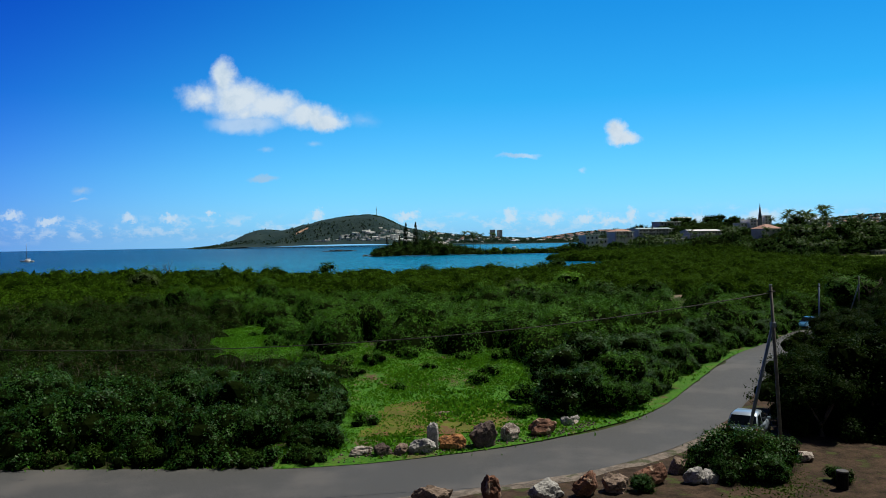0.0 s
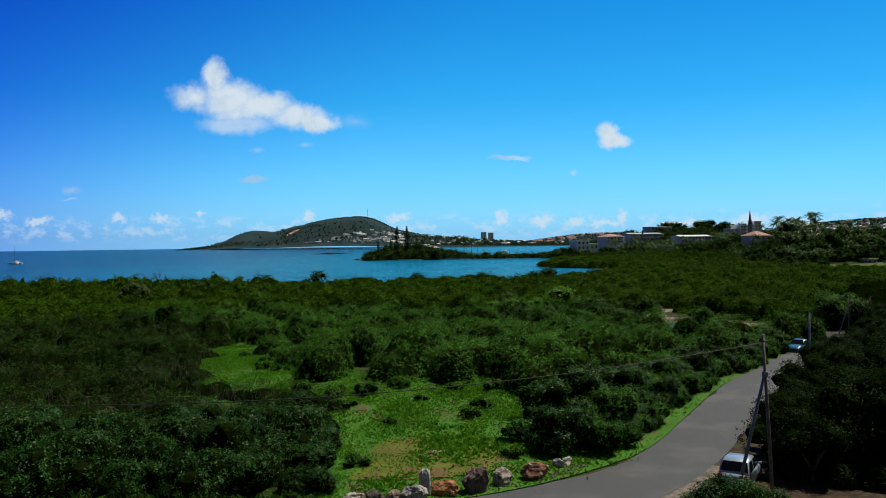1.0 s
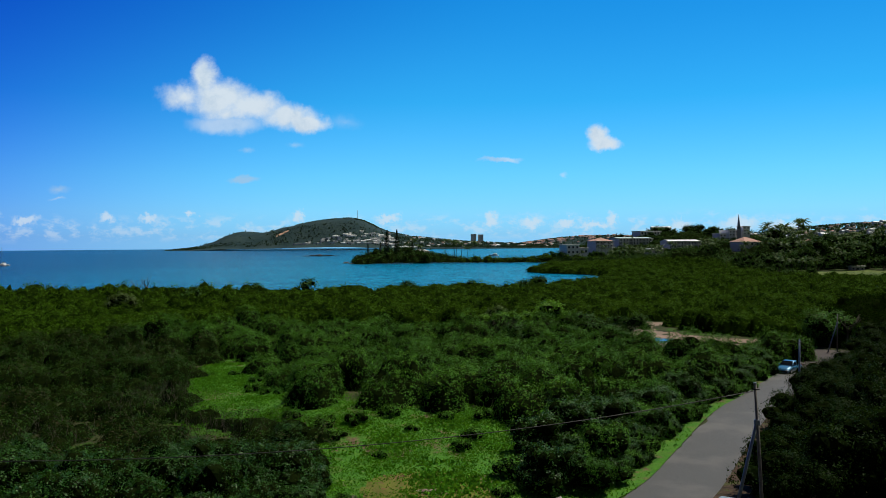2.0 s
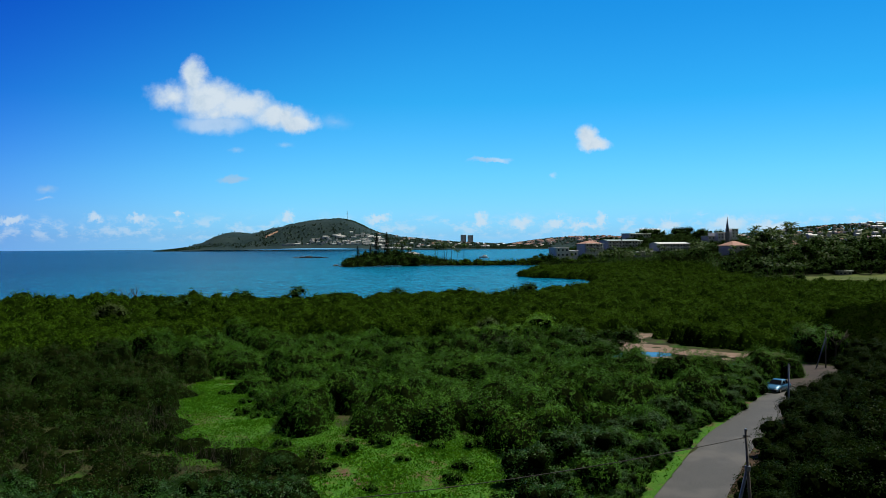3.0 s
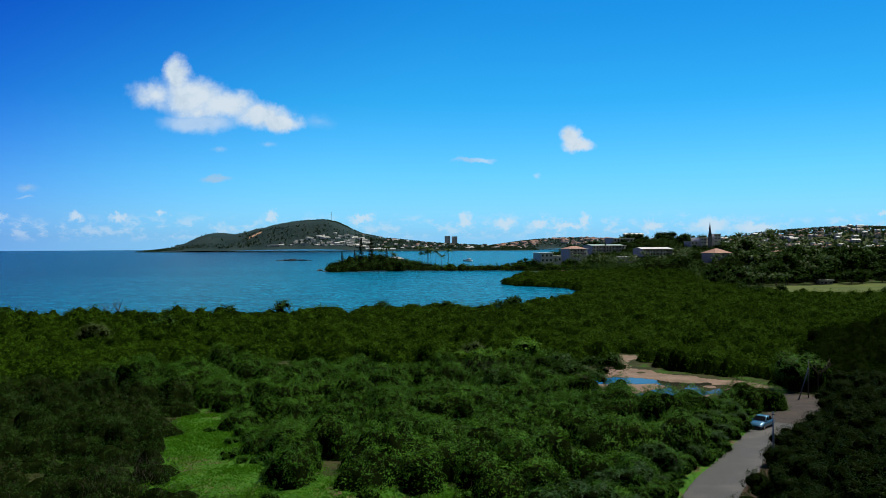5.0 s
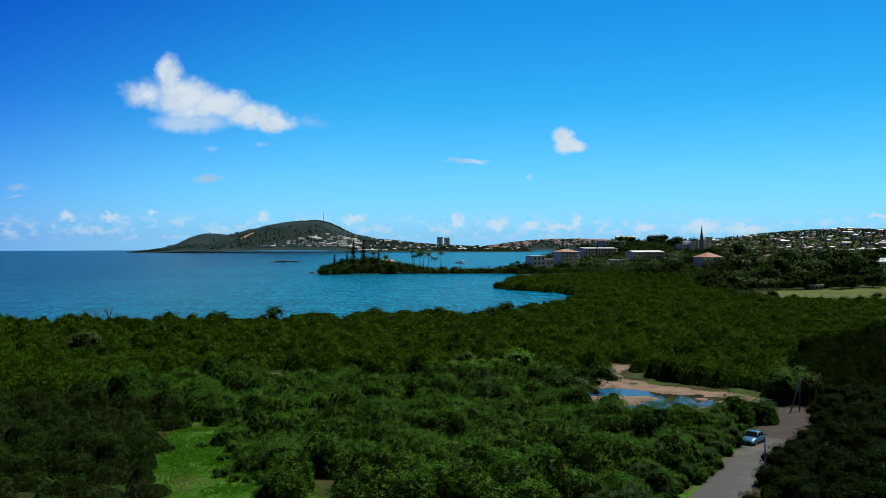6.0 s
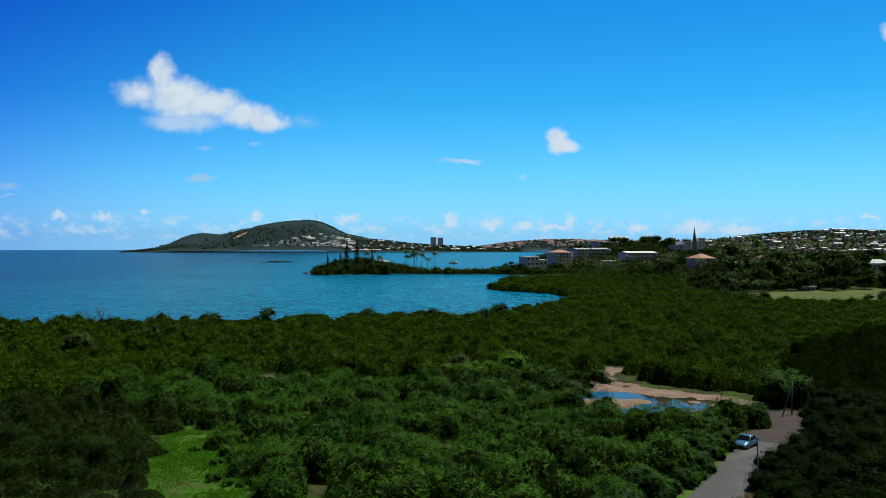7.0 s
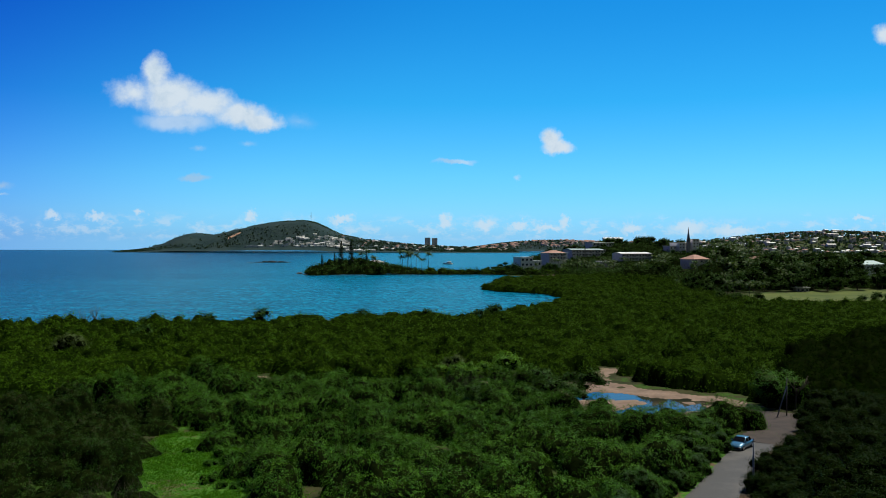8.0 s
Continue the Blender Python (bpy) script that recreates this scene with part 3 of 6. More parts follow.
tagged(new("ground_roadside", sheet("roadside", [(-20, 33.2), (-6, 34.2), (0, 35.2), (4, 37.6), (8.5, 40.3), (11.5, 43.0), (13.7, 45.6), (16.2, 49.7), (19.1, 55.2), (23.1, 62.2), (27.3, 69.5), (32.2, 77.1),
                                 (39.2, 88.1), (46.3, 98.2), (51.4, 105.2), (62, 110), (90, 104), (66, 60), (34, 30), (26, 22), (-20, 22)], 0.55, 0.035, M_EARTH, 0.0, 9, 0.3)),
       "bare brown earth with grassy patches beside the road", "ground", kind="structure")
GLADE = [(-9, 40.2), (-4.9, 40.9), (2.6, 43.4), (8.4, 47.6), (12.5, 53.5), (10, 55), (6.4, 56.5), (7.0, 64.5), (3, 70), (-5.1, 70.0), (-8, 73), (-10.5, 80),
                                 (-18, 97), (-24, 113), (-30, 115), (-31, 102), (-26.5, 84), (-23.5, 71), (-19, 65), (-10.5, 62), (-8.4, 56)]
tagged(new("ground_clearing", sheet("clearing", GLADE, 0.6, 0.03, M_GROUND, 0.06, 14, 1.0)),
       "bright green grass with bare brown patches", "ground", kind="structure")

tagged(new("ground_bare_soil", sheet("bare_soil", [(-5.2, 43.6), (-2, 44.0), (1.6, 45.4), (3.2, 48.6), (1.4, 51.4), (-1.6, 53.6), (-4.6, 52.2), (-5.4, 48)], 0.3, 0.06, M_DRYGRASS, 0.03, 17, 3.0)),
       "worn yellowish grass with bare brown soil", "ground", kind="structure")


M_TAR = surface("fresh_tar", (0.016, 0.017, 0.018), (0.034, 0.035, 0.036), 3.0, 0.8, bump=0.4, bump_scale=30.0)
tagged(new("road_patch", sheet("road_patch", [(4.4, 38.4), (5.1, 38.3), (6.0, 38.9), (6.2, 39.4), (5.3, 39.2)], 0.12, 0.07, M_TAR, 0.0, 23, 0.5)), "dark tar patch on the worn asphalt", "patch", kind="structure")


def beside(side, gap, lo, hi):
    """A line that runs beside the road between two stretches of it."""
    d = np.gradient(ROAD_LINE, axis=0)
    d /= np.linalg.norm(d, axis=1)[:, None]
    off = ROAD_LINE + np.stack([-d[:, 1], d[:, 0]], 1) * (side * (road_half(ROAD_LINE[:, 1]) + gap))[:, None]
    return off[(ROAD_LINE[:, 0] > lo) & (ROAD_LINE[:, 0] < hi)]


tagged(new("verge_soil", strip("verge", beside(1, 0.35, -9, 45), lambda y: 2.2 + 0 * y, lambda y: 0.85 + 0 * y, 0.012, M_GROUND, 0.05, 3)),
       "grassy verge along the asphalt", "verge", kind="structure")
tagged(new("ground_shoulder", strip("shoulder", beside(-1, 0.25, -14, 13.6), lambda y: 0.42 + 0 * y, lambda y: 0.42 + 0.12 * np.sin(y * 2.1), 0.04, M_GRAVEL, 0.2, 4)),
       "pale gravel shoulder along the asphalt", "ground", kind="structure")
bm = bmesh.new()
bm.faces.new([bm.verts.new((x, y, -0.66)) for x, y in [(24, 112), (60, 112), (60, 140), (24, 140)]])
tagged(part("water_pond", bm, M_POND, None), "shallow pond mirroring the blue sky", "pond", kind="structure")
for spot in PATCHES:
    tagged(new("ground_patch", sheet("patch", spot, 0.7, 0.08, M_DRYGRASS if spot[0][0] > 50 else M_SAND, 0.1, 21, 1.5)), "bare pinkish sand patch among the scrub", "ground", kind="structure")
tagged(new("lawn", sheet("lawn", [(160, 352), (176, 342), (235, 344), (420, 360), (420, 424), (260, 424), (205, 412), (166, 398)], 4.0, 0.35, M_LAWN)),
       "sunlit mown lawn in front of dark trees", "lawn", kind="structure")


# ---- foliage ----
def leaf_arrays(P, D, size, rng, wide=0.5):
    """Small folded leaves at the points P that face about along D."""
    n = len(P)
    D = D + rng.normal(0, 0.34, (n, 3))
    D /= np.linalg.norm(D, axis=1)[:, None] + 1e-9
    T = np.cross(D, rng.normal(0, 1, (n, 3)))
    T /= np.linalg.norm(T, axis=1)[:, None] + 1e-9
    B = np.cross(D, T)
    s = (size * rng.uniform(0.65, 1.35, n))[:, None] if np.ndim(size) == 0 else (size * rng.uniform(0.65, 1.35, n))[:, None]
    V = np.stack([P - T * s * 0.5, P + B * s * wide * 0.5 + D * s * 0.10, P + T * s * 0.5 - D * s * 0.06, P - B * s * wide * 0.5 + D * s * 0.10], 1)
    return V.reshape(-1, 3), np.arange(4 * n).reshape(n, 4)


def lobe_points(L, per_area, rng, low=-0.25, shell=(0.80, 1.06), cluster=7, spread=0.16):
    """Points and outward directions on the lobes L (rows of x, y, z, radius, squash), gathered in sprays."""
    n = np.maximum(2, (per_area / cluster * 2 * math.pi * L[:, 3] ** 2).astype(int))
    i = np.repeat(np.arange(len(L)), n)
    d = rng.normal(0, 1, (len(i), 3))
    d /= np.linalg.norm(d, axis=1)[:, None]
    flip = d[:, 2] < low
    d[flip, 2] *= -1
    r = L[i, 3] * rng.uniform(*shell, len(i))
    P = L[i, :3] + d * np.stack([r, r, r * L[i, 4]], 1)
    i, d, P = np.repeat(i, cluster), np.repeat(d + rng.normal(0, 0.24, d.shape), cluster, axis=0), np.repeat(P, cluster, axis=0)
    P = P + rng.normal(0, spread, P.shape)
    return P, d, i


def bush_lobes(x, y, z, r, h, rng, k=7):
    """A bush as a heap of rounded lobes."""
    a, q = rng.uniform(0, 2 * math.pi, k), np.sqrt(rng.random(k)) * 0.62 * r
    lr = rng.uniform(0.34, 0.55, k) * r
    top = h * (1.0 - 0.45 * (q / r) ** 2) * rng.uniform(0.72, 1.06, k)
    sq = rng.uniform(0.7, 1.0, k)
    L = np.column_stack([x + q * np.cos(a), y + q * np.sin(a), z + np.maximum(top - lr * sq, 0.15 * h), lr, sq])
    skirt = L[:2].copy()
    skirt[:, :2] = np.array((x, y)) + (skirt[:, :2] - (x, y)) * 1.35
    skirt[:, 2] = z + 0.28 * h
    return np.concatenate([L, skirt])


def scatter(poly, gap, rng, jitter=0.45):
    p = np.array(poly)
    xs, ys = np.arange(p[:, 0].min(), p[:, 0].max(), gap), np.arange(p[:, 1].min(), p[:, 1].max(), gap)
    X, Y = np.meshgrid(xs, ys)
    X, Y = X + rng.uniform(-jitter, jitter, X.shape) * gap, Y + rng.uniform(-jitter, jitter, Y.shape) * gap
    X, Y = X.ravel(), Y.ravel()
    ok = inside(poly, X, Y)
    return X[ok], Y[ok]


def canopy(L, cell, cleft):
    """The upper surface of a thicket over the plan, with clefts between its heaps: a grid of heights and its covered cells."""
    x0, y0, x1, y1 = L[:, 0].min() - 4, L[:, 1].min() - 4, L[:, 0].max() + 4, L[:, 1].max() + 4
    xs, ys = np.arange(x0, x1, cell), np.arange(y0, y1, cell)
    H = np.full((len(ys), len(xs)), -99.0)
    G0 = ground_z(L[:, 0], L[:, 1])
    for (cx, cy, cz, r, sq), g in zip(L, G0):
        top, R = cz + sq * r, r * 1.12
        i0, i1 = max(0, int((cx - R - x0) / cell)), min(len(xs), int((cx + R - x0) / cell) + 2)
        j0, j1 = max(0, int((cy - R - y0) / cell)), min(len(ys), int((cy + R - y0) / cell) + 2)
        d2 = (xs[None, i0:i1] - cx) ** 2 + (ys[j0:j1, None] - cy) ** 2
        dome = g + (top - g) * np.maximum(1 - d2 / (R * R), 0) ** 0.42
        ball = cz + sq * 1.12 * np.sqrt(np.maximum(R * R - d2, 0)) - 0.1
        h = np.where(d2 < R * R, dome + (ball - dome) * cleft, -99)
        H[j0:j1, i0:i1] = np.maximum(H[j0:j1, i0:i1], h)
    X, Y = np.meshgrid(xs, ys)
    G = ground_z(X, Y)
    covered = H > -50
    Z = np.where(covered, np.maximum(H, G), G - 0.1)
    idx = np.arange(X.size).reshape(X.shape)
    q = covered[:-1, :-1] | covered[1:, :-1] | covered[:-1, 1:] | covered[1:, 1:]
    F = np.stack([idx[:-1, :-1], idx[:-1, 1:], idx[1:, 1:], idx[1:, :-1]], -1)[q]
    return np.stack([X, Y, Z], -1).reshape(-1, 3), F, G.ravel()


def twig_arrays(P, length, rng, thick=0.02, up=0.8):
    """Bare upright twigs: thin tapered blades, crossed."""
    n = len(P)
    d = rng.normal(0, 0.45, (n, 3))
    d[:, 2] = up
    d /= np.linalg.norm(d, axis=1)[:, None]
    s = np.cross(d, rng.normal(0, 1, (n, 3)))
    s /= np.linalg.norm(s, axis=1)[:, None]
    ln = (length * rng.uniform(0.5, 1.2, n))[:, None]
    V = np.stack([P - s * thick, P + s * thick, P + d * ln + s * thick * 0.3, P + d * ln - s * thick * 0.3], 1)
    return V.reshape(-1, 3), np.arange(4 * n).reshape(n, 4)


def join(arrays):
    V, F, k = [], [], 0
    for v, f in arrays:
        V.append(v)
        F.append(f + k)
        k += len(v)
    return np.concatenate(V), np.concatenate(F)


def thicket(name, L, density, size, mat, rng, label, category, cell=0.6, drop=0.25, wide=0.5, twigs=0, twig_len=1.0, stray=0.3, inner=None, sink=0.9, cleft=0.4):
    """A thicket that nobody could count: sprays of leaves all over its surface, an inside painted shade-dark, bare
    twigs.
    """
    V, F, G = canopy(L, cell, cleft)
    a, b, c, d = (V[F[:, k]] for k in range(4))
    N = np.cross(c - a, d - b) / 2
    area = np.linalg.norm(N, axis=1)
    N /= area[:, None] + 1e-9
    bunch = 7
    count = rng.poisson(area * density / bunch)
    f = np.repeat(np.arange(len(F)), count)
    u, v = rng.random((2, len(f), 1))
    P = (a[f] * (1 - u) + b[f] * u) * (1 - v) + (d[f] * (1 - u) + c[f] * u) * v
    P = P + N[f] * (rng.random((len(f), 1)) ** 2) * stray
    P, D = np.repeat(P, bunch, axis=0), np.repeat(N[f] + rng.normal(0, 0.24, (len(f), 3)), bunch, axis=0)
    P = P + rng.normal(0, 0.75 * size, P.shape)
    keep = P[:, 2] > ground_z(P[:, 0], P[:, 1]) + 0.04
    lv, lf = leaf_arrays(P[keep], D[keep] + (0, 0, 0.25), size, rng, wide)
    top = tagged(new(name, mesh_from(name, lv, lf, mat)), label, category, kind="stuff")
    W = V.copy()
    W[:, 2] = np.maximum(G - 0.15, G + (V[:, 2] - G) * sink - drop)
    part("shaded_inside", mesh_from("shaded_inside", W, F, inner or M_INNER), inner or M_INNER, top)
    if twigs:
        i = rng.integers(0, len(P), twigs)
        tv, tf = twig_arrays(P[i] - (0, 0, 0.3 * twig_len), twig_len, rng, 0.014)
        part("bare_twigs", mesh_from("bare_twigs", tv, tf, M_GREYTWIG), M_GREYTWIG, top)
    return top


def lobes_over(X, Y, rlo, rhi, hfun, rng, k=6, uneven=(0.62, 1.22)):
    out = []
    for x, y in zip(X, Y):
        r = rng.uniform(rlo, rhi)
        out.append(bush_lobes(x, y, float(ground_z(x, y)), r, hfun(x, y) * rng.uniform(*uneven), rng, k))
    return np.concatenate(out)


def free(X, Y, margin, extra=()):
    """Keep what stands clear of the road, the clearing and the flat."""
    ok = (road_gap(X, Y) > margin) & ~inside(CLEARING, X, Y) & ~inside(BARE, X, Y)
    for poly in (*PATCHES, *extra):
        ok &= ~inside(poly, X, Y)
    return X[ok], Y[ok]


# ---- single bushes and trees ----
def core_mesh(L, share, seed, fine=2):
    """A near-black core that paints the shade inside a crown: rough lumps inside its lobes."""
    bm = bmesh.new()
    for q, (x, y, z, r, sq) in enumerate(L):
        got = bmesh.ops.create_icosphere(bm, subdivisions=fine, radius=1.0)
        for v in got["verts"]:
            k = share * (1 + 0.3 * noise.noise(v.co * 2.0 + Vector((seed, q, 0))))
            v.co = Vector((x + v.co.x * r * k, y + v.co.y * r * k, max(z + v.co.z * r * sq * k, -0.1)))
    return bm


def make_bush(name, r, h, leaves, size, mat, seed, label, category, group, k=8, stems=7, low=-0.5):
    """A bush: stems from the root and a crown of single leaves. Stands at the origin."""
    rng = np.random.default_rng(seed)
    ob = thing(name, Matrix.Identity(4), label, category, group)
    a, q = rng.uniform(0, 2 * math.pi, k), np.sqrt(rng.random(k)) * 0.6 * r
    lr = rng.uniform(0.36, 0.55, k) * r
    sq = rng.uniform(0.7, 1.0, k)
    cz = np.maximum(h * (1 - 0.4 * (q / r) ** 2) * rng.uniform(0.75, 1.05, k) - lr * sq, 0.2 * h)
    low_ones = np.arange(k) % 3 == 2
    cz, q = np.where(low_ones, 0.24 * h, cz), np.where(low_ones, 0.62 * r, q)
    L = np.column_stack([q * np.cos(a), q * np.sin(a), cz, lr, sq])
    per = leaves / (2 * math.pi * (lr ** 2).sum())
    P, d, _ = lobe_points(L, per, rng, low, (0.84, 1.08), 8, 0.8 * size)
    ok = P[:, 2] > 0.06
    V, F = leaf_arrays(P[ok], d[ok] + (0, 0, 0.15), size, rng, 0.55)
    part("foliage", mesh_from("foliage", V, F, mat), mat, ob)
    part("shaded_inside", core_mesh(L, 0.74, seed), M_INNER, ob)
    bm = bmesh.new()
    for i in range(min(stems, k)):
        c = L[i]
        mid = Vector((c[0] * 0.45, c[1] * 0.45, c[2] * 0.5)) + Vector(rng.normal(0, 0.06, 3))
        bm_tube(bm, [(c[0] * 0.12, c[1] * 0.12, -0.15), mid, (c[0], c[1], c[2] + lr[i] * 0.4)], [0.05 * h / 3, 0.035 * h / 3, 0.012], 5)
    part("stems", bm, M_BARK, ob)
    return ob


def make_tree(name, r, h, trunk_h, leaves, size, mat, seed, label, category, group, flat=0.6, k=10):
    """A tree: tapered trunk with limbs, a crown of leaf sprays with gaps."""
    rng = np.random.default_rng(seed)
    ob = thing(name, Matrix.Identity(4), label, category, group)
    a, q = rng.uniform(0, 2 * math.pi, k), np.sqrt(rng.random(k)) * 0.68 * r
    lr = rng.uniform(0.30, 0.46, k) * r
    sq = np.full(k, flat)
    cz = trunk_h + (h - trunk_h) * rng.uniform(0.25, 0.85, k) * (1 - 0.45 * (q / r) ** 2)
    cz = np.minimum(cz, h - lr * flat * 0.9)
    L = np.column_stack([q * np.cos(a), q * np.sin(a), cz, lr, sq])
    P, d, _ = lobe_points(L, leaves / (2 * math.pi * (lr ** 2).sum()), rng, -0.7, (0.8, 1.1), 7, 0.8 * size)
    V, F = leaf_arrays(P, d + (0, 0, 0.3), size, rng, 0.6)
    part("crown", mesh_from("crown", V, F, mat), mat, ob)
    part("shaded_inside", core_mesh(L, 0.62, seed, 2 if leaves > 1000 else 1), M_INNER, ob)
    bm = bmesh.new()
    bm_tube(bm, [(0, 0, -0.3), (0.03 * r, 0, trunk_h * 0.6), (0, 0.04 * r, trunk_h * 1.25)], [0.045 * h, 0.032 * h, 0.02 * h], 7)
    for i in range(min(6, k)):
        bm_tube(bm, [(0, 0.02 * r, trunk_h * 0.9), (L[i, 0] * 0.5, L[i, 1] * 0.5, (trunk_h + L[i, 2]) * 0.52), tuple(L[i, :3])], [0.02 * h, 0.013 * h, 0.005 * h], 5)
    part("trunk", bm, M_BARK, ob)
    return ob


def place(protos, spots, rng, tilt=4):
    """Copies of the prototypes at the spots (x, y, scale); the prototypes themselves take the first spots."""
    for i, (x, y, s) in enumerate(spots):
        p = protos[i % len(protos)]
        m = pose(x, y, float(ground_z(x, y)) - 0.03, rng.uniform(-tilt, tilt), rng.uniform(-tilt, tilt), rng.uniform(0, 360)) @ Matrix.Diagonal((s, s, s * rng.uniform(0.85, 1.12), 1))
        if i < len(protos):
            p.matrix_world = m
        else:
            c = copy_thing(p, Matrix.Identity(4))
            c.matrix_basis = m


rng = np.random.default_rng(11)

# broad leafy bushes between the road and the clearing
NEAR_LEFT = [(-46, 39.9), (-6.2, 41.2), (-6.6, 49), (-9, 52.5), (-18, 53), (-28, 54), (-46, 54)]
X, Y = scatter(NEAR_LEFT, 3.3, rng, 0.38)
X, Y = free(X, Y, 0.6)
protos = [make_bush("leafy_bush", 2.3 + 0.14 * i, 2.6 + 0.3 * (i % 3), 6400, 0.122, M_SHRUB, 20 + i,
                    "dense glossy dark green broadleaf bush beside the road", "bush", "bushes beside the road", 15) for i in range(5)]
place(protos, [(x, y, rng.uniform(0.8, 1.15)) for x, y in zip(X, Y)] + [(-9.2, 54.2, 0.7), (-8.2, 50.6, 0.8), (-9.5, 57, 0.55), (-7.6, 46.2, 0.75), (-7.4, 42.9, 0.6), (-11, 60, 0.6), (-15.2, 54.6, 0.75), (-17.4, 54.4, 0.7)], rng)
# small straggling shrubs at the feet of the big bushes
foot = beside(1, 0.7, -46, -7)
protos = [make_bush("straggling_shrub", 0.8, 0.75, 620, 0.11, M_DRYSCRUB if i else M_SHRUB, 28 + i, "small straggling shrub at the road edge", "bush", "shrubs at the road edge", 6, 5) for i in range(3)]
place(protos, [(x + rng.normal(0, 0.3), y + rng.normal(0, 0.3), rng.uniform(0.6, 1.25)) for x, y in foot], rng)

# bushes along the far verge of the road
SIDE = [(9.8, 50.8), (15.0, 57.5), (21.2, 68.5), (15.5, 70.5), (9.5, 63), (5.8, 55)]
X, Y = scatter(SIDE, 2.3, rng, 0.4)
X, Y = free(X, Y, 2.2)
protos = [make_bush("verge_bush", 1.6 + 0.2 * i, 2.4 + 0.25 * (i % 3), 3600, 0.125, M_SCRUB if i % 2 else M_SHRUB, 40 + i,
                    "tangled mid green bush on the grassy road verge", "bush", "bushes on the road verge", 11) for i in range(4)]
hedge = [(x + rng.normal(0, 0.25), y + rng.normal(0, 0.25), rng.uniform(0.55, 0.85)) for x, y in beside(1, 1.35, 12.2, 45)[::2]]
hedge += [(x + rng.normal(0, 0.4), y + rng.normal(0, 0.4), rng.uniform(0.85, 1.2)) for x, y in beside(1, 3.6, 11.5, 45)[::3]]
place(protos, [(x, y, rng.uniform(0.8, 1.2)) for x, y in zip(X, Y)] + hedge, rng)

# single bushes in the clearing and by the poles
protos = [make_bush("low_bush", 1.0, 0.95, 800, 0.13, M_SCRUB, 60 + i, "low dark green shrub in the grass", "bush", "low bushes in the grass", 6, 5) for i in range(3)]
place(protos, [(-4.1, 56.8, 0.6), (1.6, 58.6, 0.85), (2.6, 60.8, 1.1), (4.6, 53.0, 1.6), (-7.6, 61.5, 1.0), (-8.6, 64.2, 1.2), (-6.4, 64.6, 1.1),
               (-5.3, 47.2, 0.9), (6.2, 51.4, 1.5), (-13, 88, 1.5), (-12, 80, 1.4), (-16, 92, 1.3), (-19, 84, 1.0), (3.9, 48.9, 0.8), (-21, 99, 1.0), (-23, 104, 1.2), (-2, 63, 0.7), (0.5, 65.5, 0.9), (-4, 66.5, 1.0), (3.5, 66, 1.0), (-15.5, 81, 0.9), (-24.5, 99, 0.8), (-12, 67.5, 0.9), (-13.0, 74, 1.1), (-15, 84.5, 1.5), (-16.6, 88.5, 1.6), (-14.2, 79.5, 1.4), (-17.8, 92.5, 1.5), (-19.8, 96.5, 1.4), (-18.4, 86, 1.0), (-21.2, 100.5, 1.3), (-22.5, 104.5, 1.2), (-17, 81.5, 0.8), (-20.5, 92, 0.9)], rng)
protos = [make_bush("roadside_bush", 1.7, 1.75, 3600, 0.10, M_SHRUB, 66 + i, "rounded green bush at the foot of the utility pole", "bush", "bushes at the pole", 8, 6) for i in range(2)]
place(protos, [(13.0, 37.7, 1.2), (14.4, 38.0, 0.95), (11.8, 37.4, 0.85), (13.6, 36.3, 0.75), (7.9, 34.9, 0.4), (16.6, 35.6, 0.45), (12.2, 36.2, 0.6)], rng)

# dark glossy trees between the road's other side and the slope
RIGHT = [(18.8, 44.6), (19.5, 49), (22.5, 56), (27, 64.5), (32.5, 73.5), (38.5, 82.5), (44.5, 91.5), (51, 100), (57, 108), (62, 113), (75, 118), (84, 100), (78, 74), (52, 52), (34, 46), (24, 44.6)]
X, Y = scatter(RIGHT, 3.4, rng, 0.35)
ok = road_gap(X, Y) > 0.8
X, Y = X[ok], Y[ok]
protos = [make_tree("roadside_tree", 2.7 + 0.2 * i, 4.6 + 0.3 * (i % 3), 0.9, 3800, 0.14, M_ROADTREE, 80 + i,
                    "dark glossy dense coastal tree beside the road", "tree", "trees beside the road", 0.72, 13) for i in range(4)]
depth = road_gap(X, Y)
keep = depth < 15
X, Y, depth, DX, DY = X[keep], Y[keep], depth[keep], X[~keep], Y[~keep]
place(protos, [(x, y, (0.64 + 0.56 * min(1.0, g / 12)) * rng.uniform(0.92, 1.1)) for x, y, g in zip(X, Y, depth)] + [(19.9, 46.9, 0.85), (19.7, 43.9, 0.72), (20.9, 50.0, 0.85), (22.6, 45.4, 1.0)], rng)

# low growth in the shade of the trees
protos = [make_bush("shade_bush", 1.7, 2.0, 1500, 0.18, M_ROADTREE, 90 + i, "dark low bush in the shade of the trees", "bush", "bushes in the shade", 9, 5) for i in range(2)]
place(protos, [(19.2, 44.6, 0.8), (20.8, 43.6, 0.75), (22.6, 42.8, 0.7), (24.8, 42.4, 0.65), (27, 42.5, 0.7), (19.6, 46.4, 1.0), (21.6, 45.5, 1.1), (24, 44.5, 1.1), (26.5, 44, 1.0), (29.5, 43.2, 0.8),
               (20.4, 49.5, 0.95), (22.4, 53.2, 1.0), (24.6, 57.5, 1.0), (26.9, 61.5, 1.0), (29.5, 66, 1.0)], rng)

# ---- thickets ----
# dry and half-bare scrub
DRY = [(-110, 44), (-46, 41.5), (-46, 54), (-28, 54), (-18, 53), (-9, 53), (-7.6, 57), (-10, 63), (-18, 66.5), (-22, 71.5), (-25, 84), (-30, 101), (-32, 116), (-52, 132), (-70, 119), (-110, 106)]
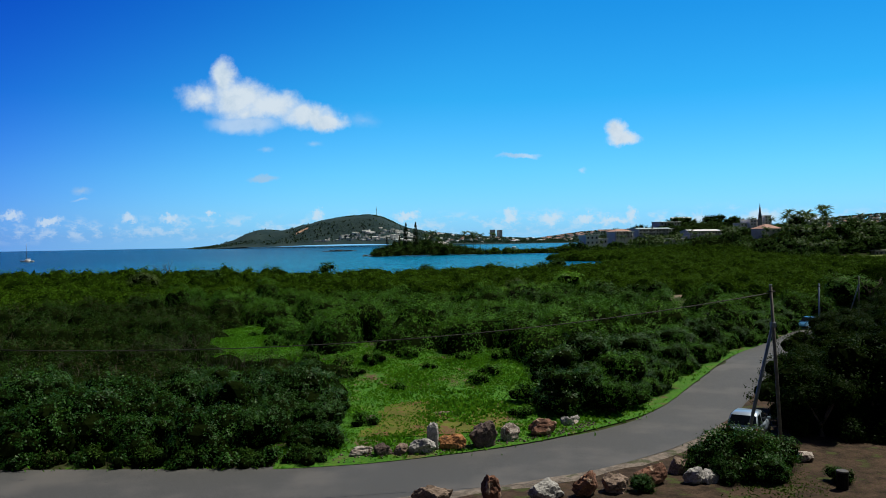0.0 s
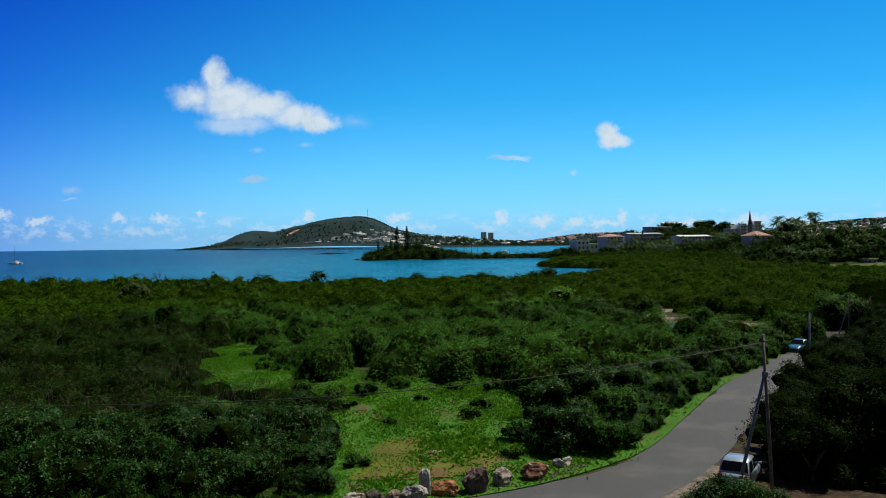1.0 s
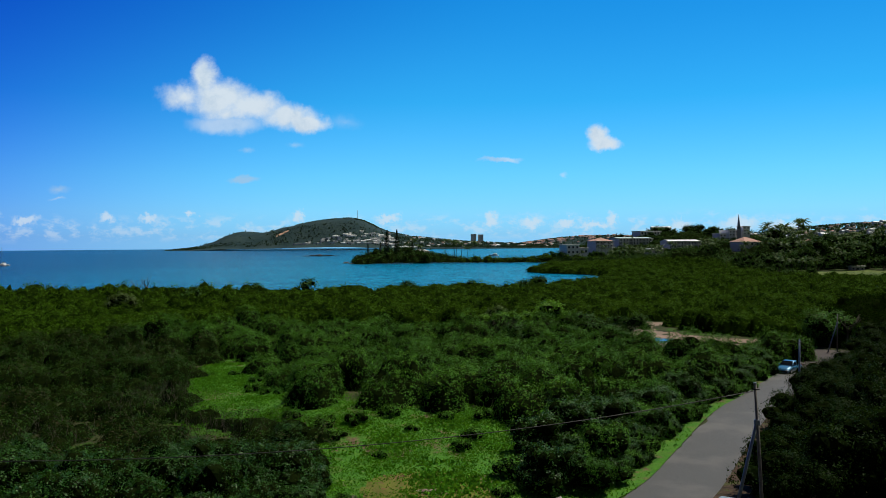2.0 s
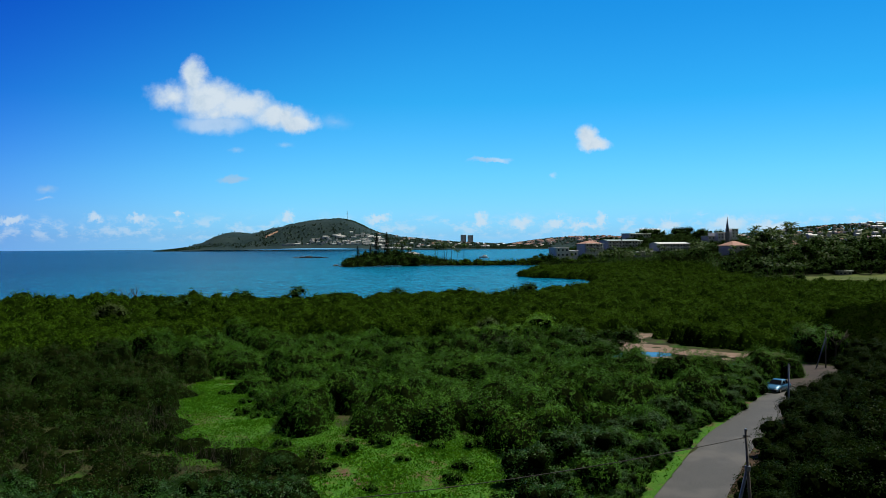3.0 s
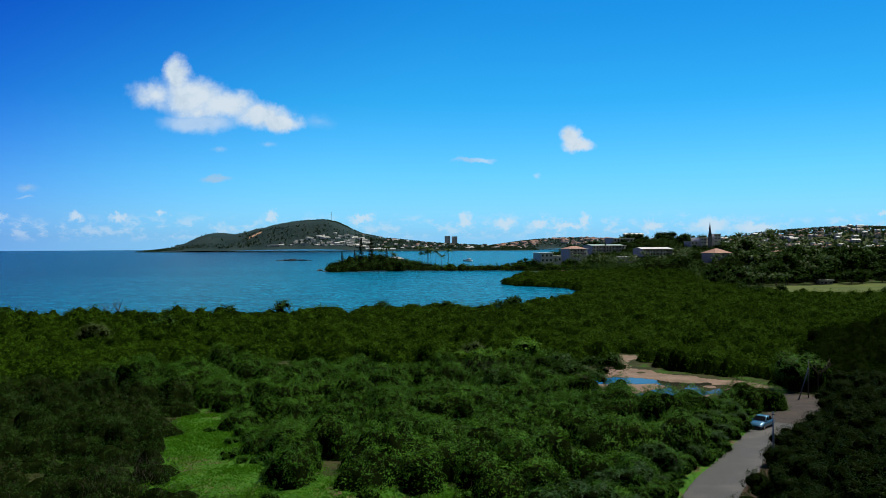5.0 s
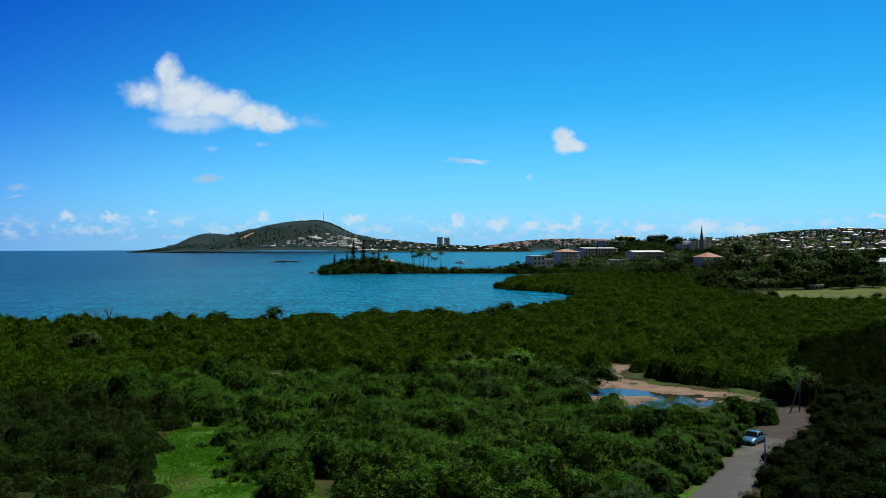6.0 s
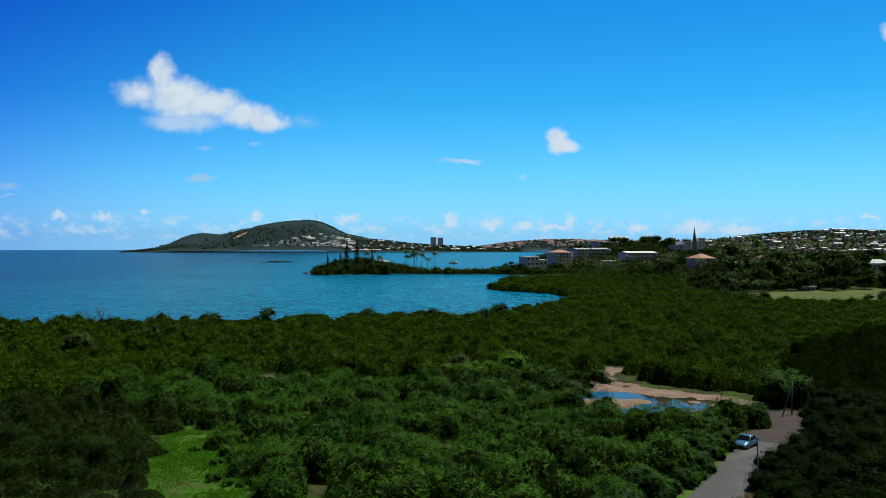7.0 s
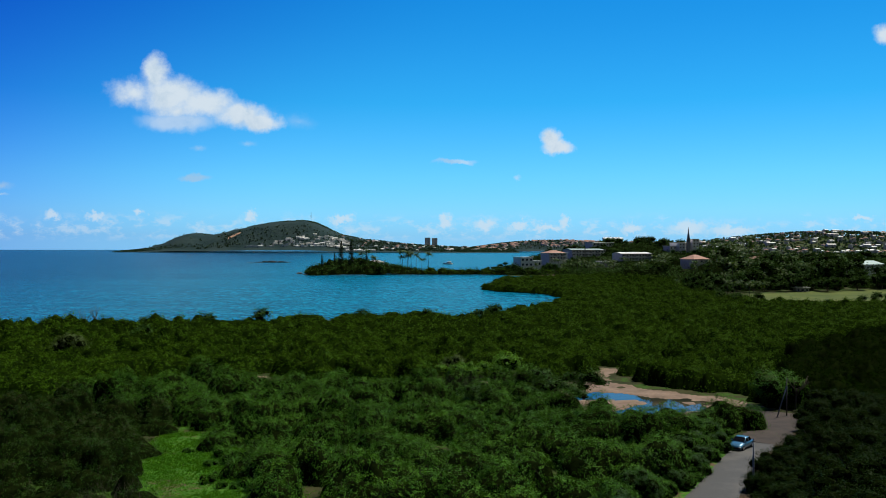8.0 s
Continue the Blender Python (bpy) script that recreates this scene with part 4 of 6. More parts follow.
X, Y = scatter(DRY, 3.3, rng)
ok = np.abs(X) < 0.66 * Y + 6
X, Y = free(X[ok], Y[ok], 1.5)
L = lobes_over(X, Y, 1.5, 2.8, lambda x, y: (1.3 + 1.1 / (1 + math.exp(-(y - 74) / 4)) + 0.4 / (1 + math.exp((x + 32) / 3))) * (0.75 + 0.6 * float(value_noise(x, y, 11, 4))), rng, 5, (0.45, 1.38))
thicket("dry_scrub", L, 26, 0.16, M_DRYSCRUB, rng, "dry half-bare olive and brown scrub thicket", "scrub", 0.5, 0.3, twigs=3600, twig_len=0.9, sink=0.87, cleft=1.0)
# green scrub
GREEN = [(-13, 79), (-10, 70.5), (-5, 69), (1.7, 69.5), (5.6, 65.5), (9.5, 63), (15.5, 70.5), (19.5, 68.5), (13.5, 57.5), (16, 58), (24, 72), (36, 91), (48, 108), (50.5, 117), (38, 114),
         (27, 113), (24.5, 125), (26.5, 138), (22, 143), (12, 146), (0, 141), (-14, 145), (-26, 147), (-38, 154), (-52, 134), (-32, 116), (-26, 112.5), (-20, 97)]
X, Y = scatter(GREEN, 3.9, rng)
X, Y = free(X, Y, 2.7)
L = lobes_over(X, Y, 2.0, 3.3, lambda x, y: (2.5 + 1.6 * float(value_noise(x, y, 9, 8))) * (1 - 0.6 * math.exp(-((x + 16) / 7) ** 2 - ((y - 98) / 11) ** 2)) + 2.3 * math.exp(-((x - 27) / 6) ** 2 - ((y - 98) / 6) ** 2), rng, 5, (0.42, 1.38))
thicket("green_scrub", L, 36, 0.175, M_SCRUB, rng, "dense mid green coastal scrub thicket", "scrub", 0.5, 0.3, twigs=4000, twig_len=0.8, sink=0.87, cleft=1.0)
# mangroves out to the shore
WOOD = [(62, 113), (62, 124), (74, 156), (97, 186), (132, 212), (190, 220), (190, 150), (120, 95), (84, 88), (78, 104), (72, 116)]
X, Y = scatter(MANGROVE, 4.8, rng)
ok = (X > -0.64 * Y - 8) & (X < 0.70 * Y + 14)
X, Y = free(X[ok], Y[ok], 2.0, [RIGHT, GREEN, WOOD, [(164, 352), (180, 340), (330, 338), (330, 430), (172, 430)]])
def mangrove_top(x, y):
    return 3.1 + 1.0 * float(value_noise(x, y, 25, 9)) + 0.5 * float(value_noise(x, y, 8, 19)) + 1.9 / (1 + math.exp((x + 50) / 6)) / (1 + math.exp(-(y - 190) / 8))


for near, dens, size, cell in ((True, 8.0, 0.31, 1.0), (False, 2.6, 0.44, 1.5)):
    ok = (Y < 205) if near else (Y >= 205)
    L = lobes_over(X[ok], Y[ok], 2.5, 4.0, mangrove_top, rng, 4, (0.60, 1.22))
    thicket("mangroves", L, dens, size, M_MANGROVE, rng, "low even canopy of dark olive mangroves by the sea", "mangrove", cell, 0.15, 0.6, stray=0.4, inner=M_UNDERSHADE)

# dark woods past the end of the road
X, Y = scatter(WOOD, 4.2, rng)
ok = X < 0.72 * Y + 14
L = lobes_over(np.concatenate([X[ok], DX]), np.concatenate([Y[ok], DY]), 2.4, 3.6, lambda x, y: 5.4, rng, 6)
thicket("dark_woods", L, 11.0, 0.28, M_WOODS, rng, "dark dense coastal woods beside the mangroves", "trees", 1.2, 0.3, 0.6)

# single trees in and before the mangroves
M_SCRUB_DARK = leaf_material("umbrella_tree_leaves", (0.006, 0.030, 0.003), (0.018, 0.066, 0.005), (0.05, 0.13, 0.012), 0.4, 0.6, 0.12)


def lone(kind, r, h, th, n, size, mat, seed, label, spots, flat=0.7):
    place([make_tree(kind, r, h, th, n, size, mat, seed, label, "tree", "", flat, 9)], spots, rng, 2)


lone("lime_tree", 3.4, 5.6, 0.8, 2000, 0.3, M_LIME, 101, "rounded bright lime green tree above the scrub", [(20.2, 145.5, 1.22), (12, 149.4, 0.78), (15.4, 150.2, 0.7), (9.6, 150.6, 0.66), (13.4, 146, 0.7)])
lone("umbrella_tree", 3.9, 4.8, 0.8, 2200, 0.28, M_SCRUB_DARK, 102, "dark flat-topped tree beside the sand flat", [(32, 136, 1.05), (26, 133.5, 1.15), (21, 127, 0.85), (28.5, 128, 0.8), (13, 123, 0.9)], 0.55)
lone("rounded_tree", 4.6, 5.2, 0.6, 3600, 0.24, M_SCRUB, 105, "rounded mid green tree at the end of the sand flat", [(59.5, 124, 1.15)], 0.85)
lone("pale_bush", 3.2, 5.4, 0.6, 1500, 0.3, M_PALE, 103, "pale grey green leafy bush among mangroves", [(-71.5, 184, 1.35), (11, 154.6, 0.95)])
lone("shore_tree", 2.6, 5.2, 0.5, 600, 0.5, M_FAR_TREE, 104, "small dark tree on the mangrove shore", [(-40, 254, 1.2), (-55, 247, 1.0), (-61.9, 206, 1.15), (-10, 272, 0.9), (33, 272, 1.1), (28, 266, 1.05), (-98, 240, 1.05), (36, 282, 1.05), (-118, 241, 1.0), (12, 272, 0.9), (-140, 244, 1.1), (-72, 244, 0.95), (200, 336, 1.0), (206, 335, 1.1), (213, 337, 1.0), (220, 336, 1.15), (228, 338, 1.0), (158, 342, 1.0), (150, 346, 1.1), (145, 352, 1.1), (236, 337, 0.9)], 0.95)


def dead_tree(x, y, h, seed):
    """A leafless grey tree: a leaning trunk and forked bare limbs."""
    r = np.random.default_rng(seed)
    ob = thing("dead_tree", pose(x, y, float(ground_z(x, y))), "bare grey dead tree on the mangrove shore", "tree", "dead trees")
    part("trunk", tube([(0, 0, -0.3), (0.1, 0, h * 0.35), (0.25, 0.1, h * 0.6)], [0.16, 0.12, 0.09], 7), M_BARK, ob)
    for k in range(7):
        a, up = r.uniform(0, 2 * math.pi), r.uniform(0.55, 1.0)
        q = Vector((0.25 + math.cos(a) * h * 0.18, math.sin(a) * h * 0.18, h * (0.45 + 0.3 * up)))
        tip = q + Vector((math.cos(a + 0.5) * h * 0.13, math.sin(a + 0.5) * h * 0.13, h * 0.25 * up))
        limb = part("limb", tube([(0.15, 0.05, h * r.uniform(0.35, 0.58)), tuple(q), tuple(tip)], [0.085, 0.06, 0.025], 5), M_GREYTWIG, ob)
        for _ in range(4):
            d = Vector((r.normal(0, 0.4), r.normal(0, 0.4), r.uniform(0.2, 0.8)))
            s = q.lerp(tip, r.random())
            part("twig", tube([tuple(s), tuple(s + d * h * 0.16)], [0.03, 0.012], 4), M_GREYTWIG, limb)


dead_tree(-86, 243, 7.6, 91)
dead_tree(-88.5, 242, 6.4, 92)
dead_tree(61, 121, 5.5, 93)
# leafless grey thickets among the green
tw = np.random.default_rng(95)
for cx, cy, sx, sy, n, h in ((12, 137, 7, 3, 1300, 2.6), (-17, 62, 5, 3, 260, 1.4), (-26, 75, 4, 7, 420, 1.8), (4, 76, 3, 3, 300, 1.8), (-34, 60, 12, 6, 420, 1.3), (-48, 70, 16, 12, 600, 1.5), (20, 66, 3, 3, 200, 1.8)):
    P = np.column_stack([tw.normal(cx, sx / 2, n), tw.normal(cy, sy / 2, n), np.zeros(n)])
    P[:, 2] = ground_z(P[:, 0], P[:, 1]) + tw.uniform(0.2, 1.0, n) * h
    P = P[road_gap(P[:, 0], P[:, 1]) > 1.0]
    V, F = twig_arrays(P, 1.0, tw, 0.013, 0.9)
    tagged(new("bare_thicket", mesh_from("bare_thicket", V, F, M_GREYTWIG)), "leafless grey twiggy thicket among green scrub", "scrub", kind="stuff")


# ---- grass ----
def grass(name, poly, count, size, label, mat, seed, test=None):
    r = np.random.default_rng(seed)
    p = np.array(poly)
    x, y = r.uniform(p[:, 0].min(), p[:, 0].max(), count * 3), r.uniform(p[:, 1].min(), p[:, 1].max(), count * 3)
    ok = inside(poly, x + r.normal(0, 0.9, len(x)), y + r.normal(0, 0.9, len(x))) if test is None else test(x, y)
    ok &= value_noise(x, y, 2.1, seed + 1) * 0.6 + value_noise(x, y, 0.7, seed + 2) * 0.4 > r.uniform(0.12, 0.60, len(x)) + np.where((y < 54) & (x > -6) & (x < 4), 0.12, 0.0)
    x, y = x[ok][:count], y[ok][:count]
    s = size * (0.5 + 1.1 * value_noise(x, y, 3.4, seed + 3))
    P = np.column_stack([x, y, ground_z(x, y) + s * 0.25])
    D = r.normal(0, 1, (len(x), 3)) * (1, 1, 0.35) + (0, 0, 0.22)
    V, F = leaf_arrays(P, D, s, r, 0.36)
    tagged(new(name, mesh_from(name, V, F, mat)), label, "grass", kind="stuff")


grass("grass", GLADE, 74000, 0.27, "lush bright green grass and weeds in the clearing", M_GRASS, 31)
box_poly = [(-60, 36), (60, 36), (60, 112), (-60, 112)]
grass("verge_grass", box_poly, 26000, 0.2, "short bright green grass along the asphalt edge", M_GRASS, 35,
      lambda x, y: (road_gap(x, y) > -0.42) & (road_gap(x, y) < 1.3) & (y > np.interp(x, ROAD_LINE[:, 0], ROAD_LINE[:, 1])) & ((x > -8) | (road_gap(x, y) < 0.25)))
YARD = [(11.0, 29), (24, 29), (36, 37), (36, 43), (22, 42), (17.6, 40), (13.0, 35.0)]
M_YARDGRASS = leaf_material("yard_grass_blades", (0.012, 0.035, 0.004), (0.034, 0.078, 0.010), (0.085, 0.145, 0.028), 0.5, 0.6, 0.2, spec=0.04)
grass("yard_grass", YARD, 24000, 0.115, "patchy green grass on bare earth", M_YARDGRASS, 37)


weeds = np.random.default_rng(51)
X, Y = scatter(GLADE, 1.5, weeds)
ok = (value_noise(X, Y, 6.0, 52) > np.where(Y > 68, 0.36, 0.5)) & ((Y > 58) | (X < -3))
P = np.column_stack([X[ok], Y[ok], ground_z(X[ok], Y[ok]) + 0.08])
P = np.repeat(P, 34, axis=0)
P = P + weeds.normal(0, 1, P.shape) * (0.42, 0.42, 0.05) + np.abs(weeds.normal(0, 1, P.shape)) * (0, 0, 0.17)
V, F = leaf_arrays(P, weeds.normal(0, 0.6, P.shape) + (0, 0, 0.8), 0.15, weeds, 0.55)
tagged(new("weeds", mesh_from("weeds", V, F, M_GRASS)), "broad-leaved green weeds in clumps over the clearing", "weeds", kind="stuff")


# ---- rocks ----
def rock_material(name, dark, light, third, cut=0.55):
    return surface(name, dark, light, 1.6, 0.92, bump=1.0, bump_scale=7.0, extra=(third, 2.3, cut), spec=0.25)


ROCK = {"red": rock_material("rock_red", (0.060, 0.030, 0.020), (0.27, 0.135, 0.085), (0.48, 0.36, 0.26)),
        "orange": rock_material("rock_orange", (0.16, 0.065, 0.025), (0.48, 0.23, 0.085), (0.07, 0.045, 0.033)),
        "purple": rock_material("rock_purple", (0.045, 0.034, 0.030), (0.16, 0.12, 0.105), (0.30, 0.24, 0.20), 0.6),
        "dark": rock_material("rock_dark", (0.03, 0.03, 0.028), (0.075, 0.07, 0.065), (0.10, 0.09, 0.08), 0.6),
        "grey": rock_material("rock_grey", (0.15, 0.148, 0.14), (0.50, 0.49, 0.46), (0.09, 0.085, 0.08)),
        "tan": rock_material("rock_tan", (0.085, 0.060, 0.045), (0.33, 0.25, 0.19), (0.06, 0.042, 0.032)),
        "pale": rock_material("rock_pale", (0.14, 0.10, 0.085), (0.60, 0.56, 0.50), (0.085, 0.058, 0.047), 0.52)}


def rock(x, y, w, d, h, turn, kind, seed, label, name="boulder", group="boulders lining the road", lean=0, base=None):
    """A broken boulder: a ball cut by random planes, then roughened."""
    r = random.Random(seed)
    bm = bmesh.new()
    bmesh.ops.create_icosphere(bm, subdivisions=4, radius=1.0)
    cuts = []
    for _ in range(17 if name != "standing_stone" else 0):
        n = Vector((r.gauss(0, 1), r.gauss(0, 1), r.gauss(0, 0.8))).normalized()
        cuts.append((n, r.uniform(0.5, 0.86)))
    off = Vector((seed * 3.1, seed * 1.7, 0))
    for v in bm.verts:
        if name == "standing_stone":
            v.co = Vector([math.copysign(abs(c) ** 0.55, c) for c in v.co]) * 0.9
        for n, k in cuts:
            e = v.co.dot(n) - k
            if e > 0:
                v.co -= n * e * 0.92
        v.co *= 1 + 0.16 * noise.noise(v.co * 2.2 + off) + 0.12 * noise.noise(v.co * 5 + off) + 0.06 * noise.noise(v.co * 12 + off)
        v.co = Vector((v.co.x * w / 1.6, v.co.y * d / 1.6, (v.co.z + 0.62) * h / 1.42))
    for f in bm.faces:
        f.smooth = False
    ob = part(name, bm, ROCK[kind], None)
    z = float(ground_z(x, y)) if base is None else base
    ob.matrix_world = pose(x, y, z - 0.05, lean, 0, turn)
    return tagged(ob, label, "rock", group)


for i, (x, y, w, d, h, a, c, lab) in enumerate([
        (-4.8, 41.2, 1.35, 0.7, 0.42, 10, "pale", "flat pale broken rock on the road edge"),
        (-3.75, 41.1, 0.85, 0.7, 0.62, 40, "purple", "dark brown boulder on the road edge"),
        (-2.85, 41.4, 0.85, 0.7, 0.55, 80, "tan", "grey brown boulder on the road edge"),
        (-1.7, 41.6, 1.3, 0.9, 0.78, 20, "grey", "pale grey rounded boulder on the road edge"),
        (-0.15, 42.1, 1.2, 0.8, 0.78, -20, "orange", "orange brown weathered boulder"),
        (1.5, 42.7, 1.45, 1.2, 1.35, 15, "purple", "large dark purple brown boulder"),
        (2.85, 43.7, 1.15, 0.9, 1.02, 60, "pale", "boulder with a pale broken top"),
        (4.7, 44.6, 1.75, 0.9, 0.82, 20, "red", "long reddish brown boulder"),
        (6.3, 46.6, 0.7, 0.6, 0.55, 0, "grey", "small grey rounded rock in the grass"),
        (7.0, 47.6, 0.75, 0.5, 0.42, 30, "grey", "small dark grey rock in the grass"),
        (6.9, 46.9, 0.5, 0.4, 0.25, 70, "pale", "small pale rock in the grass"),
        (-0.6, 49.6, 1.3, 0.7, 0.22, 12, "tan", "flat tan stone slab lying in the grass"),
        (-5.1, 47.6, 0.8, 0.6, 0.5, 33, "purple", "dark rock at the edge of the bush"),
        (-0.9, 33.6, 1.5, 0.9, 0.75, 5, "tan", "long tan boulder beside the road"),
        (1.35, 33.7, 0.85, 0.8, 1.05, 70, "red", "pointed reddish boulder beside the road"),
        (3.8, 34.1, 1.45, 0.9, 0.85, 20, "grey", "mottled grey boulder beside the road"),
        (5.5, 34.4, 1.35, 0.9, 0.98, 50, "red", "brown boulder with a pale vein"),
        (6.75, 34.9, 1.3, 0.9, 0.82, -15, "tan", "grey brown boulder beside the road"),
        (8.75, 35.9, 1.6, 0.9, 0.95, 25, "red", "large red brown boulder beside the road"),
        (10.3, 37.5, 1.0, 0.8, 0.75, 60, "tan", "tan boulder next to a green bush"),
        (10.6, 35.9, 0.95, 0.8, 0.65, 10, "grey", "dark grey boulder under the bush"),
        (11.2, 36.0, 0.8, 0.7, 0.6, 90, "grey", "dark grey boulder under the bush")]):
    rock(x, y, w, d, h, a, c, 200 + i, lab)
rock(-1.2, 42.05, 0.52, 0.5, 1.3, 0, "grey", 250, "upright pale grey stone post beside a boulder", "standing_stone", "boulders lining the road")
rock(16.8, 39.3, 1.0, 0.8, 0.55, 30, "pale", 251, "lump of pale broken concrete in the shade", "rubble_block", "", 0, 0.0)


pb = np.random.default_rng(61)
P = []
for k in range(300):
    s = pb.random()
    q = np.array([(-6.0, 40.5), (0.5, 41.9), (5.5, 44.6), (8, 47)][min(2, int(s * 3))]) * (1 - (s * 3) % 1) + np.array([(0.5, 41.9), (5.5, 44.6), (8, 47)][min(2, int(s * 3))]) * ((s * 3) % 1)
    P.append((q[0] + pb.normal(0, 0.3), q[1] + pb.normal(0, 0.35)))
P = np.array(P)
P = P[road_gap(P[:, 0], P[:, 1]) > -0.3]
P = np.column_stack([P, ground_z(P[:, 0], P[:, 1]) + 0.05])
c8 = np.array([(sx, sy, sz) for sz in (-1, 1) for sy in (-1, 1) for sx in (-1, 1)], float)
V = (P[:, None, :] + c8[None] * pb.uniform(0.015, 0.06, (len(P), 1, 1)) * pb.uniform(0.6, 1.2, (len(P), 8, 3))).reshape(-1, 3)
F = (np.array([(0, 2, 3, 1), (4, 5, 7, 6), (0, 1, 5, 4), (2, 6, 7, 3), (0, 4, 6, 2), (1, 3, 7, 5)])[None] + 8 * np.arange(len(P))[:, None, None]).reshape(-1, 4)
tagged(new("loose_stones", mesh_from("loose_stones", V, F, ROCK["purple"])), "loose broken stones between the boulders", "stones", kind="stuff")


# ---- poles and cables ----
def utility_pole(x, y, top, radius, label, mat, stay=None):
    ob = thing("utility_pole", pose(x, y, float(ground_z(x, y))), label, "utility pole", "utility poles")
    t = Vector(top) - Vector((x, y, float(ground_z(x, y))))
    part("shaft", tube([(0, 0, -0.4), tuple(t * 0.5), tuple(t)], [radius, radius * 0.85, radius * 0.68], 10), mat, ob)
    part("cap", tube([tuple(t), tuple(t + Vector((0, 0, 0.05)))], [radius * 0.8, radius * 0.6], 10), M_ZINC, ob)
    br = t * 0.965
    part("insulator", tube([tuple(br + Vector((-0.18, -0.05, 0))), tuple(br + Vector((0.18, -0.05, 0)))], [0.035, 0.035], 8), M_CABLE, ob)
    if stay:
        hi = t * stay[2]
        lo = Vector((stay[0] - x, stay[1] - y, -0.3))
        part("brace", tube([tuple(lo), tuple((lo + hi) / 2), tuple(hi)], [radius * 0.95, radius * 0.85, radius * 0.75], 10), M_ZINC, ob, "grey galvanised leaning brace")
        part("clamp", box(hi.x - 0.13, hi.x + 0.11, hi.y - 0.12, hi.y + 0.12, hi.z - 0.25, hi.z + 0.02, bevel=0.02), M_ZINC, ob, "steel clamp")
    return ob


def cable(name, a, b, sag, r, label):
    a, b = Vector(a), Vector(b)
    pts = [tuple(a.lerp(b, t) - Vector((0, 0, sag * 4 * t * (1 - t)))) for t in [i / 40 for i in range(41)]]
    return tagged(part(name, tube(pts, r, 6), M_CABLE, None), label, "cable", "overhead cables")


utility_pole(16.18, 40.5, (15.5, 39.9, 8.45), 0.10, "weathered grey pole propped by a steel brace", M_WOODPOLE, (14.55, 41.3, 0.785))
utility_pole(33.0, 74.2, (33.0, 74.2, 6.45), 0.10, "grey steel pole at the road edge", M_ZINC)
utility_pole(57.2, 116.2, (57.2, 116.2, 4.9), 0.10, "weathered pole by the turnaround", M_WOODPOLE, (55.6, 116.0, 0.8))
utility_pole(-50.0, 27.5, (-50.0, 27.5, 11.5), 0.15, "weathered grey pole beside the road", M_WOODPOLE)
cable("overhead_cable", (15.5, 39.85, 8.1), (-50.0, 27.5, 11.4), 3.15, 0.021, "black cable sagging over the scrub")


def litter_bin(x, y):
    ob = thing("litter_bin", pose(x, y, float(ground_z(x, y))), "dark brown round litter bin on the grass", "bin")
    dark = surface("bin_metal", (0.010, 0.008, 0.007), (0.022, 0.018, 0.015), 5.0, 0.95, spec=0.1)
    bm = bmesh.new()
    for k in range(22):
        a = 2 * math.pi * k / 22
        bm_box(bm, -0.025, 0.025, -0.012, 0.012, 0.06, 0.82)
        bmesh.ops.transform(bm, matrix=pose(0.27 * math.cos(a), 0.27 * math.sin(a), 0, 0, 0, math.degrees(a) + 90), verts=bm.verts[-8:])
    part("slats", bm, dark, ob)
    part("liner", tube([(0, 0, 0.02), (0, 0, 0.8)], [0.24, 0.25], 20), dark, ob)
    bm = tube([(0, 0, 0.80), (0, 0, 0.86), (0, 0, 0.88)], [0.3, 0.3, 0.26], 20)
    part("rim", bm, surface("bin_rim", (0.03, 0.028, 0.026), (0.07, 0.065, 0.06), 5.0, 0.6), ob)
    part("base", tube([(0, 0, -0.05), (0, 0, 0.06)], [0.29, 0.29], 20), dark, ob)
    return ob


litter_bin(16.45, 34.75).scale = (0.85, 0.85, 0.95)


# ---- cars ----
M_TYRE = plain("tyre_rubber", (0.014, 0.014, 0.015), 0.85)
M_RIM = plain("wheel_alloy", (0.45, 0.46, 0.48), 0.35, 0.9)
M_BUMPER = plain("black_plastic", (0.018, 0.018, 0.02), 0.6)
M_REDLAMP = plain("red_lamp", (0.30, 0.012, 0.012), 0.2)
M_CLEARLAMP = plain("clear_lamp", (0.65, 0.68, 0.70), 0.12)
M_PLATE = plain("plate_white", (0.6, 0.6, 0.58), 0.5)


def car_paint(name, col):
    m, N = material(name)
    pos = N.add("ShaderNodeTexCoord").outputs["Object"]
    dust = N.ramp(N.noise(pos, 3.0, 6.0, 0.65), 0.5, 0.75)
    c = N.mix(N.math("MULTIPLY", dust, 0.25), rgb(*col), rgb(0.30, 0.27, 0.23))
    p = N.add("ShaderNodeBsdfPrincipled", {"Base Color": c, "Roughness": 0.32, "Metallic": 0.25, "Coat Weight": 0.8, "Coat Roughness": 0.06})
    finish(N, p.outputs[0])
    return m


def loft(stations, closed_ends=True):
    """Rings of (x, z) points at each y, left to right mirrored, skinned."""
    bm = bmesh.new()
    rings = []
    for y, half in stations:
        ring = [bm.verts.new((x, y, z)) for x, z in half] + [bm.verts.new((-x, y, z)) for x, z in reversed(half)]
        rings.append(ring)
    for a, b in zip(rings, rings[1:]):
        n = len(a)
        for k in range(n):
            bm.faces.new((a[k], b[k], b[(k + 1) % n], a[(k + 1) % n])).smooth = True
    if closed_ends:
        bm.faces.new(rings[0])
        bm.faces.new(rings[-1][::-1])
    bmesh.ops.recalc_face_normals(bm, faces=bm.faces)
    return bm


